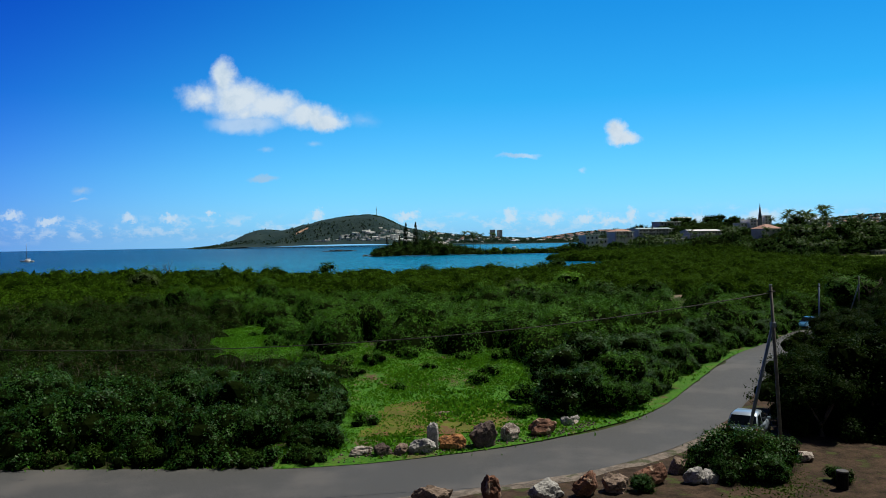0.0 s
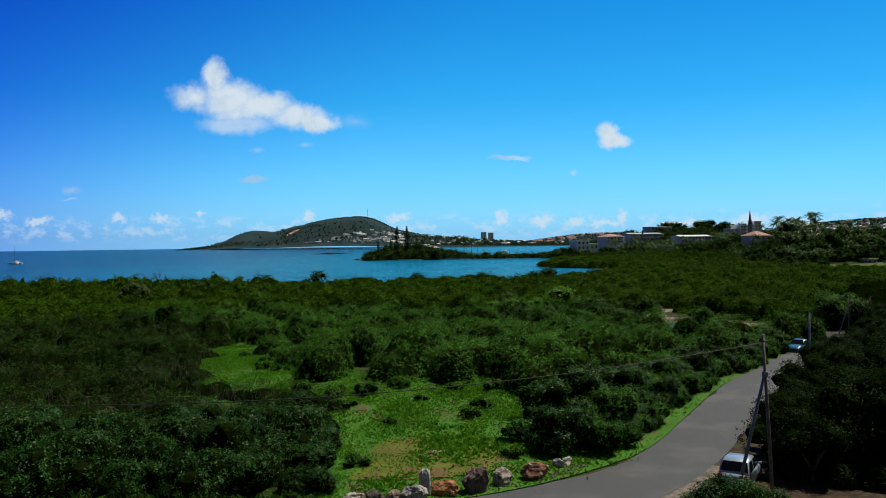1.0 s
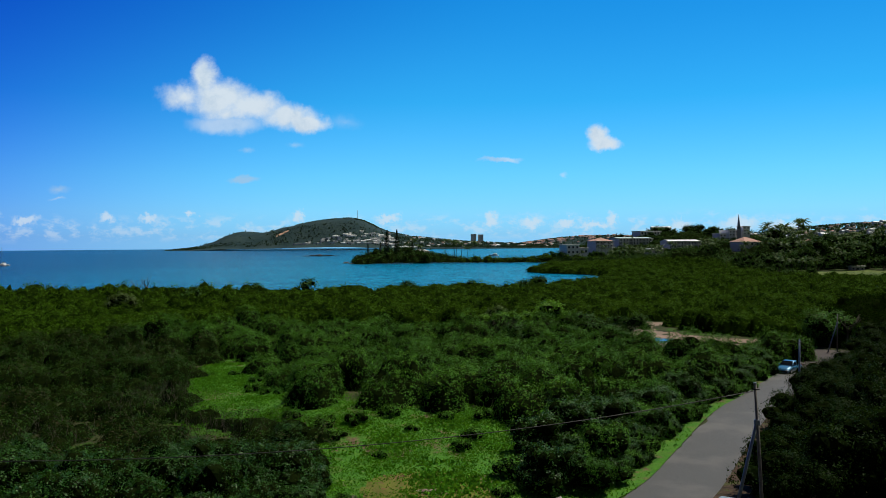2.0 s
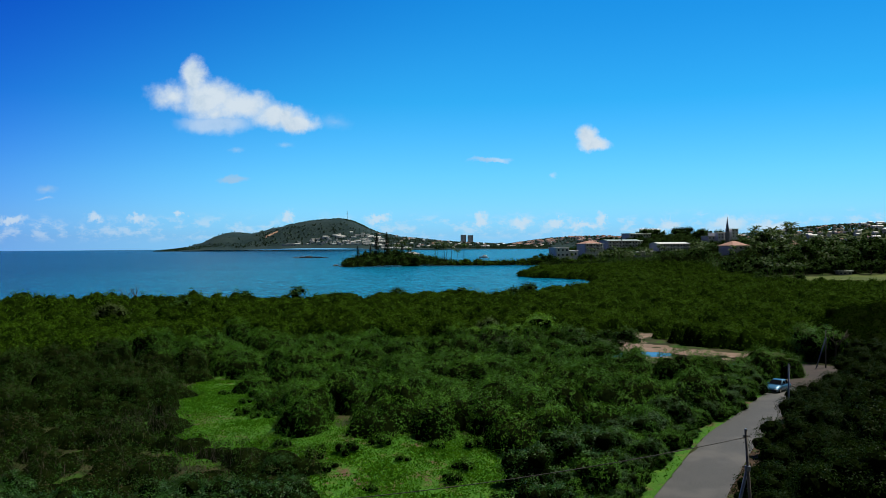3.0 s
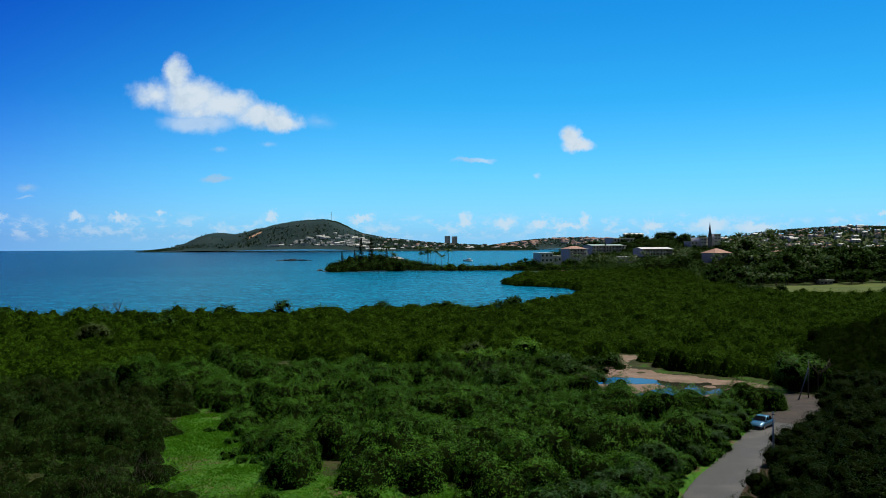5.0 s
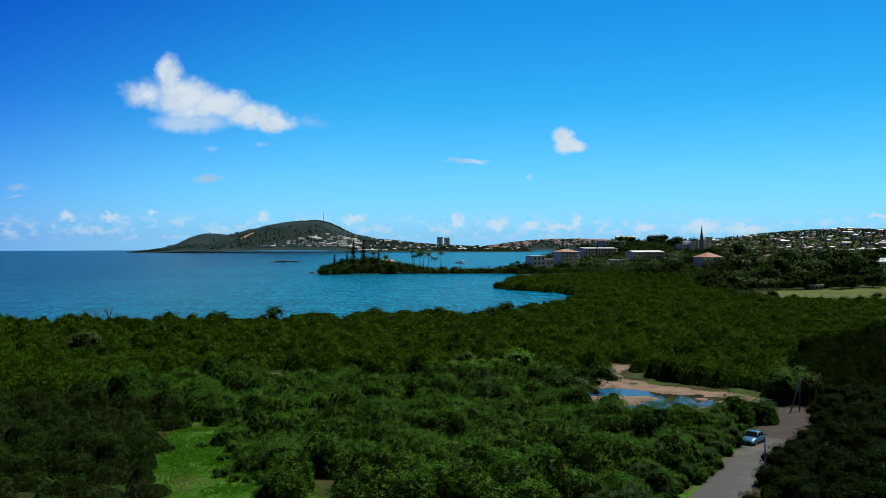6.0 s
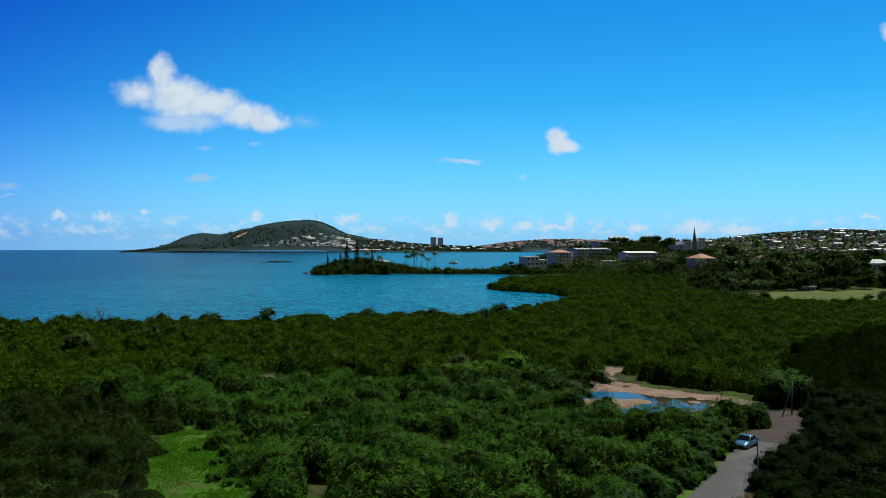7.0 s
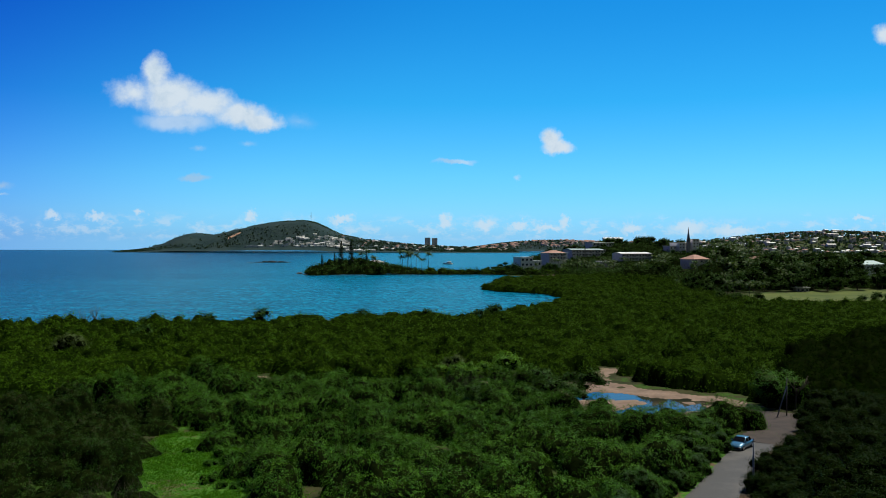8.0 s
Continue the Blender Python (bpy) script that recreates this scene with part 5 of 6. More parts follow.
def car(name, m, paint, label, length, width, height, hood, boot, tall):
    """A car that points along +y. hood, boot: where the windscreen and the rear window start, from the middle."""
    ob = thing(name, m, label, "car", "parked cars")
    hl, hw = length / 2, width / 2
    belt = height * (0.60 if tall else 0.62)
    floor = 0.20

    def section(w, top, crown=0.03):
        return [(w * 0.80, floor), (w * 0.97, floor + 0.12), (w, floor + 0.32), (w * 0.99, top - 0.16), (w * 0.93, top - 0.03), (w * 0.55, top + crown)]

    nose = belt - (0.26 if not tall else 0.16)
    tail = belt - (0.02 if tall else 0.06)
    st = [(-hl, section(hw * 0.84, tail - 0.16, 0.0)), (-hl + 0.10, section(hw * 0.93, tail - 0.04)), (-hl + 0.45, section(hw, tail)), (boot, section(hw, belt)),
          (hood, section(hw, belt - 0.02)), (hood + (hl - hood) * 0.45, section(hw * 0.99, (belt + nose) / 2)), (hl - 0.22, section(hw * 0.92, nose)), (hl - 0.05, section(hw * 0.82, nose - 0.10, 0.0)),
          (hl, section(hw * 0.74, nose - 0.22, 0.0))]
    part("body", loft(st), paint, ob)
    r0, r1 = boot + (0.30 if tall else 0.62), hood - 0.72

    def cab(w, z0, w1, z1):
        return [(w, z0), (w + (w1 - w) * 0.9, z0 + (z1 - z0) * 0.88), (w1 * 0.86, z1)]

    part("cabin", loft([(boot - (0.12 if tall else 0.0), cab(hw * 0.90, belt - 0.06, hw * 0.89, belt - 0.02)), (r0, cab(hw * 0.92, belt - 0.06, hw * 0.76, height - 0.05)),
                        ((r0 + r1) / 2, cab(hw * 0.92, belt - 0.06, hw * 0.78, height)), (r1, cab(hw * 0.92, belt - 0.06, hw * 0.76, height - 0.04)),
                        (hood + 0.05, cab(hw * 0.90, belt - 0.06, hw * 0.88, belt - 0.01))]), paint, ob)

    def pane(corners, name="window"):
        b = bmesh.new()
        v = [b.verts.new(c) for c in corners]
        b.faces.new(v)
        got = bmesh.ops.solidify(b, geom=b.faces[:], thickness=0.012)
        return part(name, b, M_GLASS, ob)

    ht = height - 0.10
    yb = boot - (0.12 if tall else 0.0)
    t0, t1 = 0.12, 0.90
    def rear(t, s):
        return (s * hw * (0.84 + (0.70 - 0.84) * t), yb + (r0 - yb) * t - 0.02, belt + (height - 0.05 - belt) * t + 0.015)
    pane([rear(t0, -1), rear(t0, 1), rear(t1, 1), rear(t1, -1)], "rear_window")
    yf = hood + 0.05
    def front(t, s):
        return (s * hw * (0.84 + (0.70 - 0.84) * t), yf + (r1 - yf) * t + 0.02, belt + (height - 0.04 - belt) * t + 0.02)
    pane([front(t0, 1), front(t0, -1), front(t1, -1), front(t1, 1)], "windscreen")
    for s in (1, -1):
        mid = (r0 + r1) / 2
        for a, b, sl0, sl1 in ((r0 - 0.05 if tall else r0 - 0.2, mid - 0.05, 0.16, 0.0), (mid + 0.05, r1 + 0.1, 0.0, 0.42)):
            x0, x1 = s * (hw * 0.92 + 0.008), s * (hw * 0.79 + 0.008)
            pane([(x0, a - sl0, belt + 0.03), (x0, b + sl1, belt + 0.03), (x1, b - 0.02, ht), (x1, a + 0.10, ht)], "side_window")
        lamp = box(s * hw * 0.78 - 0.11, s * hw * 0.78 + 0.11, -hl + 0.0, -hl + 0.14, belt - 0.26, belt - (0.02 if tall else 0.10), bevel=0.02)
        part("tail_lamp", lamp, M_REDLAMP, ob)
        part("headlamp", box(s * hw * 0.66 - 0.17, s * hw * 0.66 + 0.17, hl - 0.22, hl - 0.035, nose - 0.22, nose - 0.09, bevel=0.03), M_CLEARLAMP, ob)
        part("mirror", box(s * hw * 1.05 - 0.09, s * hw * 1.05 + 0.09, hood - 0.28, hood - 0.14, belt + 0.02, belt + 0.16, bevel=0.03), paint, ob)
        for y in (-hl * 0.62, hl * 0.62):
            wx = s * (hw - 0.10)
            w = part("wheel", tube([(wx - 0.10, y, 0.31), (wx - 0.08, y, 0.31), (wx + 0.08, y, 0.31), (wx + 0.10, y, 0.31)], [0.27, 0.31, 0.31, 0.27], 20), M_TYRE, ob)
            part("rim", tube([(wx + s * 0.085, y, 0.31), (wx + s * 0.108, y, 0.31)], [0.20, 0.18], 14), M_RIM, w, "silver alloy rim")
    part("rear_bumper", box(-hw * 0.86, hw * 0.86, -hl - 0.03, -hl + 0.12, 0.26, 0.50, bevel=0.04), paint if tall else M_BUMPER, ob)
    part("front_bumper", box(-hw * 0.78, hw * 0.78, hl - 0.10, hl + 0.04, 0.24, 0.46, bevel=0.04), M_BUMPER, ob)
    plate = part("number_plate", box(-0.24, 0.24, -hl - 0.045, -hl - 0.032, 0.54, 0.64), M_PLATE, ob)
    part("bar", box(-0.2, 0.2, -hl - 0.052, -hl - 0.047, 0.565, 0.615), M_BUMPER, plate)
    return ob


car("hatchback_car", pose(15.75, 43.9, 0.04, 0, 0, -30), car_paint("paint_pale_silver", (0.34, 0.42, 0.50)),
    "pale silver blue hatchback parked under the trees", 3.9, 1.72, 1.55, 0.95, -1.55, True)
car("sedan_car", pose(42.0, 97.2, float(ground_z(42, 97)) + 0.05, 0, 0, 134), car_paint("paint_blue", (0.035, 0.16, 0.29)),
    "blue compact car parked at the road end", 4.2, 1.72, 1.45, 0.85, -1.35, False)


# ---- buildings ----
M_WHITE = surface("white_render", (0.72, 0.71, 0.69), (0.86, 0.85, 0.83), 0.5, 0.85, vary=0.12)
M_PINK = surface("pale_pink_render", (0.66, 0.57, 0.53), (0.80, 0.71, 0.67), 0.5, 0.85)
M_TILE = surface("terracotta_roof", (0.22, 0.115, 0.085), (0.34, 0.20, 0.155), 1.2, 0.85, bump=0.5, bump_scale=9.0, vary=0.25)
M_PALEROOF = surface("pale_metal_roof", (0.62, 0.64, 0.62), (0.80, 0.81, 0.78), 0.6, 0.5, vary=0.1)
M_GREENROOF = surface("green_metal_roof", (0.24, 0.36, 0.33), (0.36, 0.48, 0.44), 0.6, 0.5)
M_FARGLASS = plain("far_window_glass", (0.03, 0.045, 0.06), 0.15)
M_CONCRETE = surface("grey_concrete", (0.30, 0.30, 0.29), (0.44, 0.43, 0.41), 0.7, 0.9)


def roof_mesh(w, d, h, rise, kind, eave=0.6):
    bm = bmesh.new()
    x, y = w / 2 + eave, d / 2 + eave
    if kind == "flat":
        return bm_box(bm, -x, x, -y, y, h, h + 0.5, bevel=0.06)
    inset = min(x, y) if kind == "hip" else 0.0
    base = [bm.verts.new(p) for p in ((-x, -y, h), (x, -y, h), (x, y, h), (-x, y, h))]
    rx = max(x - inset, 0.3)
    top = [bm.verts.new((-rx, 0, h + rise)), bm.verts.new((rx, 0, h + rise))]
    bm.faces.new((base[0], base[1], top[1], top[0]))
    bm.faces.new((base[2], base[3], top[0], top[1]))
    bm.faces.new((base[1], base[2], top[1]))
    bm.faces.new((base[3], base[0], top[0]))
    bm.faces.new(base[::-1])
    return bm


def house(name, x, y, z, w, d, h, turn, wall, roof, kind, rise, storeys, cols, label, category="house", group="", detail=True):
    ob = thing(name, pose(x, y, z, 0, 0, turn), label, category, group)
    part("wall", box(-w / 2, w / 2, -d / 2, d / 2, -9, h), wall, ob)
    part("roof", roof_mesh(w, d, h, rise, kind), roof, ob)
    sh = h / storeys
    for s in range(storeys):
        for c in range(cols):
            cx = -w / 2 + (c + 0.5) * w / cols
            ww, wh = min(1.8, w / cols * 0.42), sh * 0.42
            z0 = s * sh + sh * 0.32
            p = part("window", box(cx - ww / 2, cx + ww / 2, -d / 2 - 0.05, -d / 2 + 0.1, z0, z0 + wh), M_FARGLASS, ob)
            if detail:
                part("sill", box(cx - ww / 2 - 0.1, cx + ww / 2 + 0.1, -d / 2 - 0.18, -d / 2 - 0.055, z0 - 0.15, z0 - 0.01), M_WHITE, p)
    return ob


def veranda(ob, w, d, h, storeys, bays, deep=2.2):
    """A shaded gallery along a front: slabs on posts, rails, and wide dark doors behind."""
    sh, y0 = h / storeys, -d / 2
    for s in range(storeys):
        z = s * sh
        part("gallery_slab", box(-w / 2 - 0.2, w / 2 + 0.2, y0 - deep, y0 - 0.003, z - 0.35, z, bevel=0.04), M_WHITE, ob)
        for k in range(bays + 1):
            x = -w / 2 + 0.2 + k * (w - 0.4) / bays
            part("post", box(x - 0.2, x + 0.2, y0 - deep + 0.15, y0 - deep + 0.55, z + 0.003, z + sh - 0.36), M_WHITE, ob)
        for k in range(bays):
            x = -w / 2 + 0.2 + (k + 0.5) * (w - 0.4) / bays
            part("rail", box(x - (w - 0.4) / bays / 2 + 0.25, x + (w - 0.4) / bays / 2 - 0.25, y0 - deep + 0.28, y0 - deep + 0.36, z + 0.25, z + 1.0), M_CONCRETE if k % 2 else M_WHITE, ob)
            part("glass_door", box(x - (w - 0.4) / bays * 0.36, x + (w - 0.4) / bays * 0.36, y0 - 0.06, y0 + 0.1, z + 0.05, z + sh * 0.78), M_FARGLASS, ob)
    part("roof_edge", box(-w / 2 - 0.8, w / 2 + 0.8, y0 - deep - 0.6, y0 - 0.62, h - 0.3, h + 0.22, bevel=0.05), M_PALEROOF, ob)


house("villa", 203.5, 536, 9.5, 14.5, 12, 6.2, 26, M_PINK, M_TILE, "hip", 3.0, 2, 3, "pale pink two-storey villa with a terracotta hip roof", "villa")
veranda(house("long_house", 240, 800, 10.0, 38, 14, 6.8, 24, M_WHITE, M_PALEROOF, "gable", 1.6, 2, 0, "long white house with a pale flat roof"), 38, 14, 6.8, 2, 9)
veranda(house("terrace_house", 203, 850, 13.5, 42, 16, 6.7, 24, M_WHITE, M_GREENROOF, "gable", 1.4, 2, 0, "wide white house with a pale green roof"), 42, 16, 6.7, 2, 10)
veranda(house("hilltop_house", 232, 900, 20.0, 27, 14, 8.0, 24, M_WHITE, M_GREENROOF, "flat", 1.0, 2, 0, "white hilltop house with a green flat roof"), 27, 14, 8.0, 2, 6)
veranda(house("red_roof_house", 157, 780, 11.2, 20, 14, 6.3, 24, M_WHITE, M_TILE, "hip", 2.6, 2, 0, "white house with red tiles and a columned terrace"), 20, 14, 6.3, 2, 5)
house("waterside_house", 118, 722, 5.5, 13, 12, 8.5, 24, M_WHITE, M_WHITE, "flat", 0.5, 2, 3, "white cubic waterside house")
house("waterside_annex", 129, 726, 5.5, 9, 9, 5.5, 24, M_WHITE, M_PALEROOF, "flat", 0.5, 1, 2, "low white annex beside the waterside house")
house("carport", 203, 760, 4.0, 15, 10, 5.6, 10, M_CONCRETE, M_PALEROOF, "flat", 0.5, 1, 3, "low concrete building with a white slab roof", "building")
house("garden_house", 257, 560, 10.0, 17, 12, 4.6, 24, M_WHITE, M_TILE, "hip", 2.6, 1, 4, "white garden house with a red tiled roof")
house("villa_annex", 219, 546, 9.5, 9, 8, 3.4, 24, M_PINK, M_TILE, "hip", 1.8, 1, 2, "low tiled annex beside the pink villa")
house("chapel", 303, 838, 21.5, 16, 14, 6.0, 24, M_WHITE, M_WHITE, "flat", 0.6, 2, 4, "white building beside a spire", "building")
house("chapel_hall", 293, 836, 20.5, 14, 10, 3.6, 24, M_WHITE, M_PALEROOF, "flat", 0.5, 1, 3, "low white hall stepping down beside the spire", "building")
house("chapel_tower_block", 318, 842, 22.5, 9, 9, 9.0, 24, M_WHITE, M_WHITE, "flat", 0.5, 3, 2, "tall white block behind the spire", "building")
house("green_roof_house", 286, 482, 8.5, 26, 14, 5.0, 24, M_WHITE, M_GREENROOF, "gable", 2.2, 1, 6, "white house with a grey green metal roof")
house("upper_house", 262, 950, 24.0, 22, 12, 9.0, -6, M_WHITE, M_PALEROOF, "gable", 1.5, 2, 5, "pale house on the hilltop behind trees")
house("lawn_shelter", 217, 420, 0.0, 6.5, 5, 2.3, -8, M_CONCRETE, M_PALEROOF, "flat", 0.4, 1, 3, "low white shelter at the edge of the lawn", "shelter")
spire = thing("spire", pose(308.5, 829, 20), "slender grey pointed spire", "spire")
part("tower", box(-1.7, 1.7, -1.7, 1.7, -9, 9, bevel=0.1), M_CONCRETE, spire)
part("steeple", tube([(0, 0, 9), (0, 0, 13), (0, 0, 24)], [2.0, 1.5, 0.12], 8), M_ZINC, spire, "tapered grey steeple")


# ---- town trees, palms, pines ----
town = [make_tree("broadleaf_tree", 6.5 + i, 10 + (i % 2) * 2, 3.0, 430, 1.15, M_FAR_TREE, 300 + i, "dark green broadleaf tree among the houses", "tree", "trees among the houses", 0.62, 11) for i in range(4)]
spots = []
for _ in range(2600):
    x, y = rng.uniform(92, 470), rng.uniform(430, 980)
    if not inside(LAND, x, y) or inside(MANGROVE, x, y) or (y < 505 and x < 205) or x > 0.66 * y:
        continue
    if any(abs(x - hx) < hw and -16 < y - hy < 16 for hx, hy, hw in ((204, 536, 12), (240, 800, 22), (203, 850, 24), (232, 900, 18), (157, 780, 14), (118, 722, 11), (203, 760, 11), (257, 560, 12), (303, 838, 18), (286, 482, 15), (214, 690, 10))):
        continue
    # keep the view of the fronts open
    if any(abs(x * hy / y - hx) < hw and hy - (330 if hy > 700 else 170) < y < hy for hx, hy, hw in ((204, 536, 10), (240, 800, 22), (203, 850, 16), (157, 780, 9), (257, 560, 7), (286, 482, 12), (203, 760, 8))):
        if rng.random() < 0.93:
            continue
    spots.append((x, y, rng.uniform(0.35, 0.65) if 560 < y < 850 and x < 330 else rng.uniform(0.55, 1.0)))
spots = spots[:230]
place(town, spots, rng, 3)
place([make_tree("lawn_tree", 9, 12.5, 2.4, 900, 1.1, M_FAR_TREE, 320, "broad dark tree behind the lawn", "tree", "trees behind the lawn", 0.7, 12)],
      [(x, y, s) for x, y, s in ((216, 418, 0.8), (228, 414, 0.7), (248, 420, 0.75), (222, 432, 1.0), (238, 440, 1.15), (250, 450, 1.1), (262, 446, 0.9), (232, 462, 1.2), (207, 430, 0.7), (276, 440, 0.9), (290, 430, 0.8), (196, 436, 0.9), (184, 426, 0.75), (300, 450, 1.0), (176, 436, 0.8), (168, 446, 0.7), (190, 418, 0.55), (198, 422, 0.5), (206, 420, 0.5), (178, 412, 0.5), (170, 404, 0.45), (162, 410, 0.5), (226, 424, 0.55), (160, 424, 0.6), (240, 426, 0.5), (264, 424, 0.8), (280, 420, 0.7), (296, 424, 0.9), (312, 430, 0.9), (236, 418, 0.6), (215, 452, 1.2), (258, 460, 1.35), (272, 470, 1.2))], rng, 3)
place([make_tree("garden_tree", 5.0, 8.0, 1.6, 520, 0.9, M_FAR_TREE, 323, "rounded dark tree beside the waterside houses", "tree", "trees beside the waterside houses", 0.8, 11)],
      [(104, 716, 1.0), (108, 706, 1.1), (98, 722, 0.9), (126, 704, 0.55), (132, 700, 0.5), (136, 716, 0.9), (141, 728, 1.0), (150, 742, 0.8), (116, 700, 0.45), (164, 748, 0.75), (172, 752, 0.9), (146, 706, 0.7), (156, 712, 0.7), (180, 740, 0.8), (112, 736, 1.0), (134, 744, 1.1), (122, 708, 0.8), (113, 708, 0.75), (150, 764, 0.85), (163, 764, 0.8), (156, 766, 0.7), (117, 706, 0.6), (220, 784, 0.5), (232, 782, 0.4), (250, 784, 0.45), (196, 830, 0.5), (210, 832, 0.45), (222, 834, 0.5), (186, 828, 0.5), (190, 752, 0.6), (216, 752, 0.5), (196, 520, 0.45), (206, 519, 0.4), (188, 522, 0.5), (300, 820, 0.8), (312, 822, 0.8), (290, 822, 0.7)], rng, 3)
place([make_tree("flat_topped_tree", 12, 13, 3, 1100, 1.2, M_FAR_TREE, 321, "wide dark flat-topped tree on the hill", "tree", "flat-topped trees on the hill", 0.55, 14)],
      [(242, 905, 0.9), (262, 915, 0.85), (288, 905, 1.0), (297, 880, 0.8), (232, 890, 0.6), (252, 925, 1.0), (292, 930, 1.05), (308, 900, 0.7)], rng, 2)


tagged(new("hill_lawn", sheet("hill_lawn", [(248, 862), (282, 862), (286, 884), (270, 900), (248, 890)], 3.0, 1.2, M_LAWN)), "bright green grassy knoll on the hilltop", "lawn", kind="structure")


M_PALMTRUNK = surface("palm_trunk", (0.022, 0.018, 0.014), (0.05, 0.042, 0.034), 2.0, 0.9)


def make_palm(seed, h):
    r = random.Random(seed)
    ob = thing("palm_tree", Matrix.Identity(4), "tall coconut palm with drooping fronds", "palm tree", "palm trees")
    lean = r.uniform(-0.08, 0.08) * h
    part("trunk", tube([(0, 0, -1), (lean * 0.3, 0, h * 0.5), (lean, 0, h)], [0.22, 0.15, 0.11], 7), M_PALMTRUNK, ob)
    bm = bmesh.new()
    for k in range(26):
        a, up = 2 * math.pi * k / 26 * 5 + r.uniform(-0.2, 0.2), r.uniform(-0.25, 2.1)
        ln = r.uniform(3.4, 4.8)
        dirx, diry = math.cos(a), math.sin(a)
        prev = None
        for i in range(7):
            t = i / 6
            px, py, pz = lean + dirx * ln * t * (1 - 0.1 * t), diry * ln * t, h + up * ln * 0.62 * t - ln * 0.62 * t * t
            w = 0.30 * math.sin(math.pi * min(1, 0.15 + t * 0.85)) + 0.03
            drop = -0.8 * w
            row = [bm.verts.new((px - diry * w, py + dirx * w, pz + drop)), bm.verts.new((px, py, pz)), bm.verts.new((px + diry * w, py - dirx * w, pz + drop))]
            if prev and i % 1 == 0:
                bm.faces.new((prev[0], row[0], row[1], prev[1]))
                bm.faces.new((prev[1], row[1], row[2], prev[2]))
            prev = row
    part("fronds", bm, M_PALM, ob)
    return ob


fronts = ((204, 536, 10), (240, 800, 19), (203, 850, 19), (157, 780, 9), (118, 722, 8), (257, 560, 8), (286, 482, 13), (203, 760, 8))
tg = np.random.default_rng(45)
X, Y = scatter([(90, 590), (132, 596), (172, 500), (168, 425), (250, 428), (360, 425), (520, 760), (520, 1000), (200, 1000), (150, 880), (120, 790), (100, 700), (140, 664), (158, 626)], 9.0, tg)
ok = ~inside(MANGROVE, X, Y) & (X < 0.68 * Y + 10)
for hx, hy, hw in fronts:
    ok &= ~((np.abs(X - hx) < hw + 3) & (np.abs(Y - hy) < 12))


def garden_top(x, y):
    """Height of the gardens: hedges before the houses, trees elsewhere."""
    wild = float(value_noise(x, y, 40, 46))
    if any(abs(x * hy / y - hx) < hw + 2 and hy - (150 if hy > 700 else 60) < y < hy for hx, hy, hw in fronts):
        return 2.0 + 2.2 * wild
    return (1.6 if 560 < y < 850 and x < 330 else 4.6) + 2.4 * wild


X, Y = X[ok], Y[ok]
L = lobes_over(X, Y, 5.0, 7.0, garden_top, tg, 5)
thicket("town_greenery", L, 0.7, 1.0, M_FAR_TREE, tg, "dark green garden trees and hedges round the houses", "trees", 2.6, 0.6, 0.6)

palms = [make_palm(400 + i, 11 + i * 1.5) for i in range(3)]
pal = [(231, 560, 1.05), (243, 566, 0.95), (251, 562, 1.12), (255, 572, 0.85), (238, 563, 0.9), (247, 570, 1.0), (262, 566, 0.9), (222, 575, 0.9), (160, 356, 0.62), (164, 360, 0.7), (169, 362, 0.62), (157, 372, 0.6), (163, 380, 0.6), (176, 402, 0.6), (218, 520, 0.9), (228, 518, 0.8)]
for _ in range(170):
    x, y = rng.uniform(100, 270), rng.uniform(500, 745)
    if inside(LAND, x, y) and not inside(MANGROVE, x, y) and not abs(x * 536 / y - 200) < 11 and not (abs(x * 800 / y - 240) < 20 and rng.random() < 0.6):
        pal.append((x, y, rng.uniform(0.5, 0.9)))
for _ in range(46):
    x, y = rng.uniform(150, 262), rng.uniform(428, 500)
    if 0.375 < x / y < 0.53 and not inside(MANGROVE, x, y):
        pal.append((x, y, rng.uniform(0.55, 0.85)))
for _ in range(9):
    pal.append((rng.uniform(238, 272), rng.uniform(585, 625), rng.uniform(1.05, 1.45)))
pal += [(8, 735, 1.15), (11, 738, 1.05), (15, 734, 1.2), (19, 738, 1.1), (-26, 742, 1.1), (23, 742, 1.15), (-21, 736, 1.2), (28, 740, 1.05), (17, 740, 1.2), (34, 738, 1.1), (-16, 738, 1.1), (256, 470, 0.8), (262, 468, 0.9), (270, 472, 0.8), (150, 420, 0.5)]
place(palms, pal, rng, 3)


def make_pine(seed, h):
    """A columnar pine: thin trunk, short whorls of branches."""
    r = np.random.default_rng(seed)
    ob = thing("columnar_pine", Matrix.Identity(4), "narrow dark columnar pine", "pine tree", "columnar pines")
    part("trunk", tube([(0, 0, -1), (0, 0, h * 0.97)], [0.35, 0.06], 6), M_BARK, ob)
    n = 900
    z = r.uniform(0.12, 1.0, n) * h
    whorl = np.round(z / 0.9) * 0.9 + r.normal(0, 0.12, n)
    rad = (1.9 * (1 - (z / h) ** 2.2) + 0.25) * np.sqrt(r.random(n))
    a = r.uniform(0, 2 * math.pi, n)
    P = np.column_stack([rad * np.cos(a), rad * np.sin(a), whorl])
    V, F = leaf_arrays(P, np.column_stack([np.cos(a), np.sin(a), 0 * a + 0.4]), 0.8, r, 0.7)
    part("foliage", mesh_from("foliage", V, F, M_PINE), M_PINE, ob)
    return ob


pines = [make_pine(430 + i, 19 + 2 * i) for i in range(2)]
place(pines, [(-60, 722, 0.85), (-44, 727, 1.42), (-35, 730, 1.4), (-50, 735, 0.8), (-22, 745, 0.8), (160, 790, 0.6), (195, 880, 0.7), (240, 905, 0.6), (203, 842, 0.6), (252, 600, 0.6)], rng, 1)

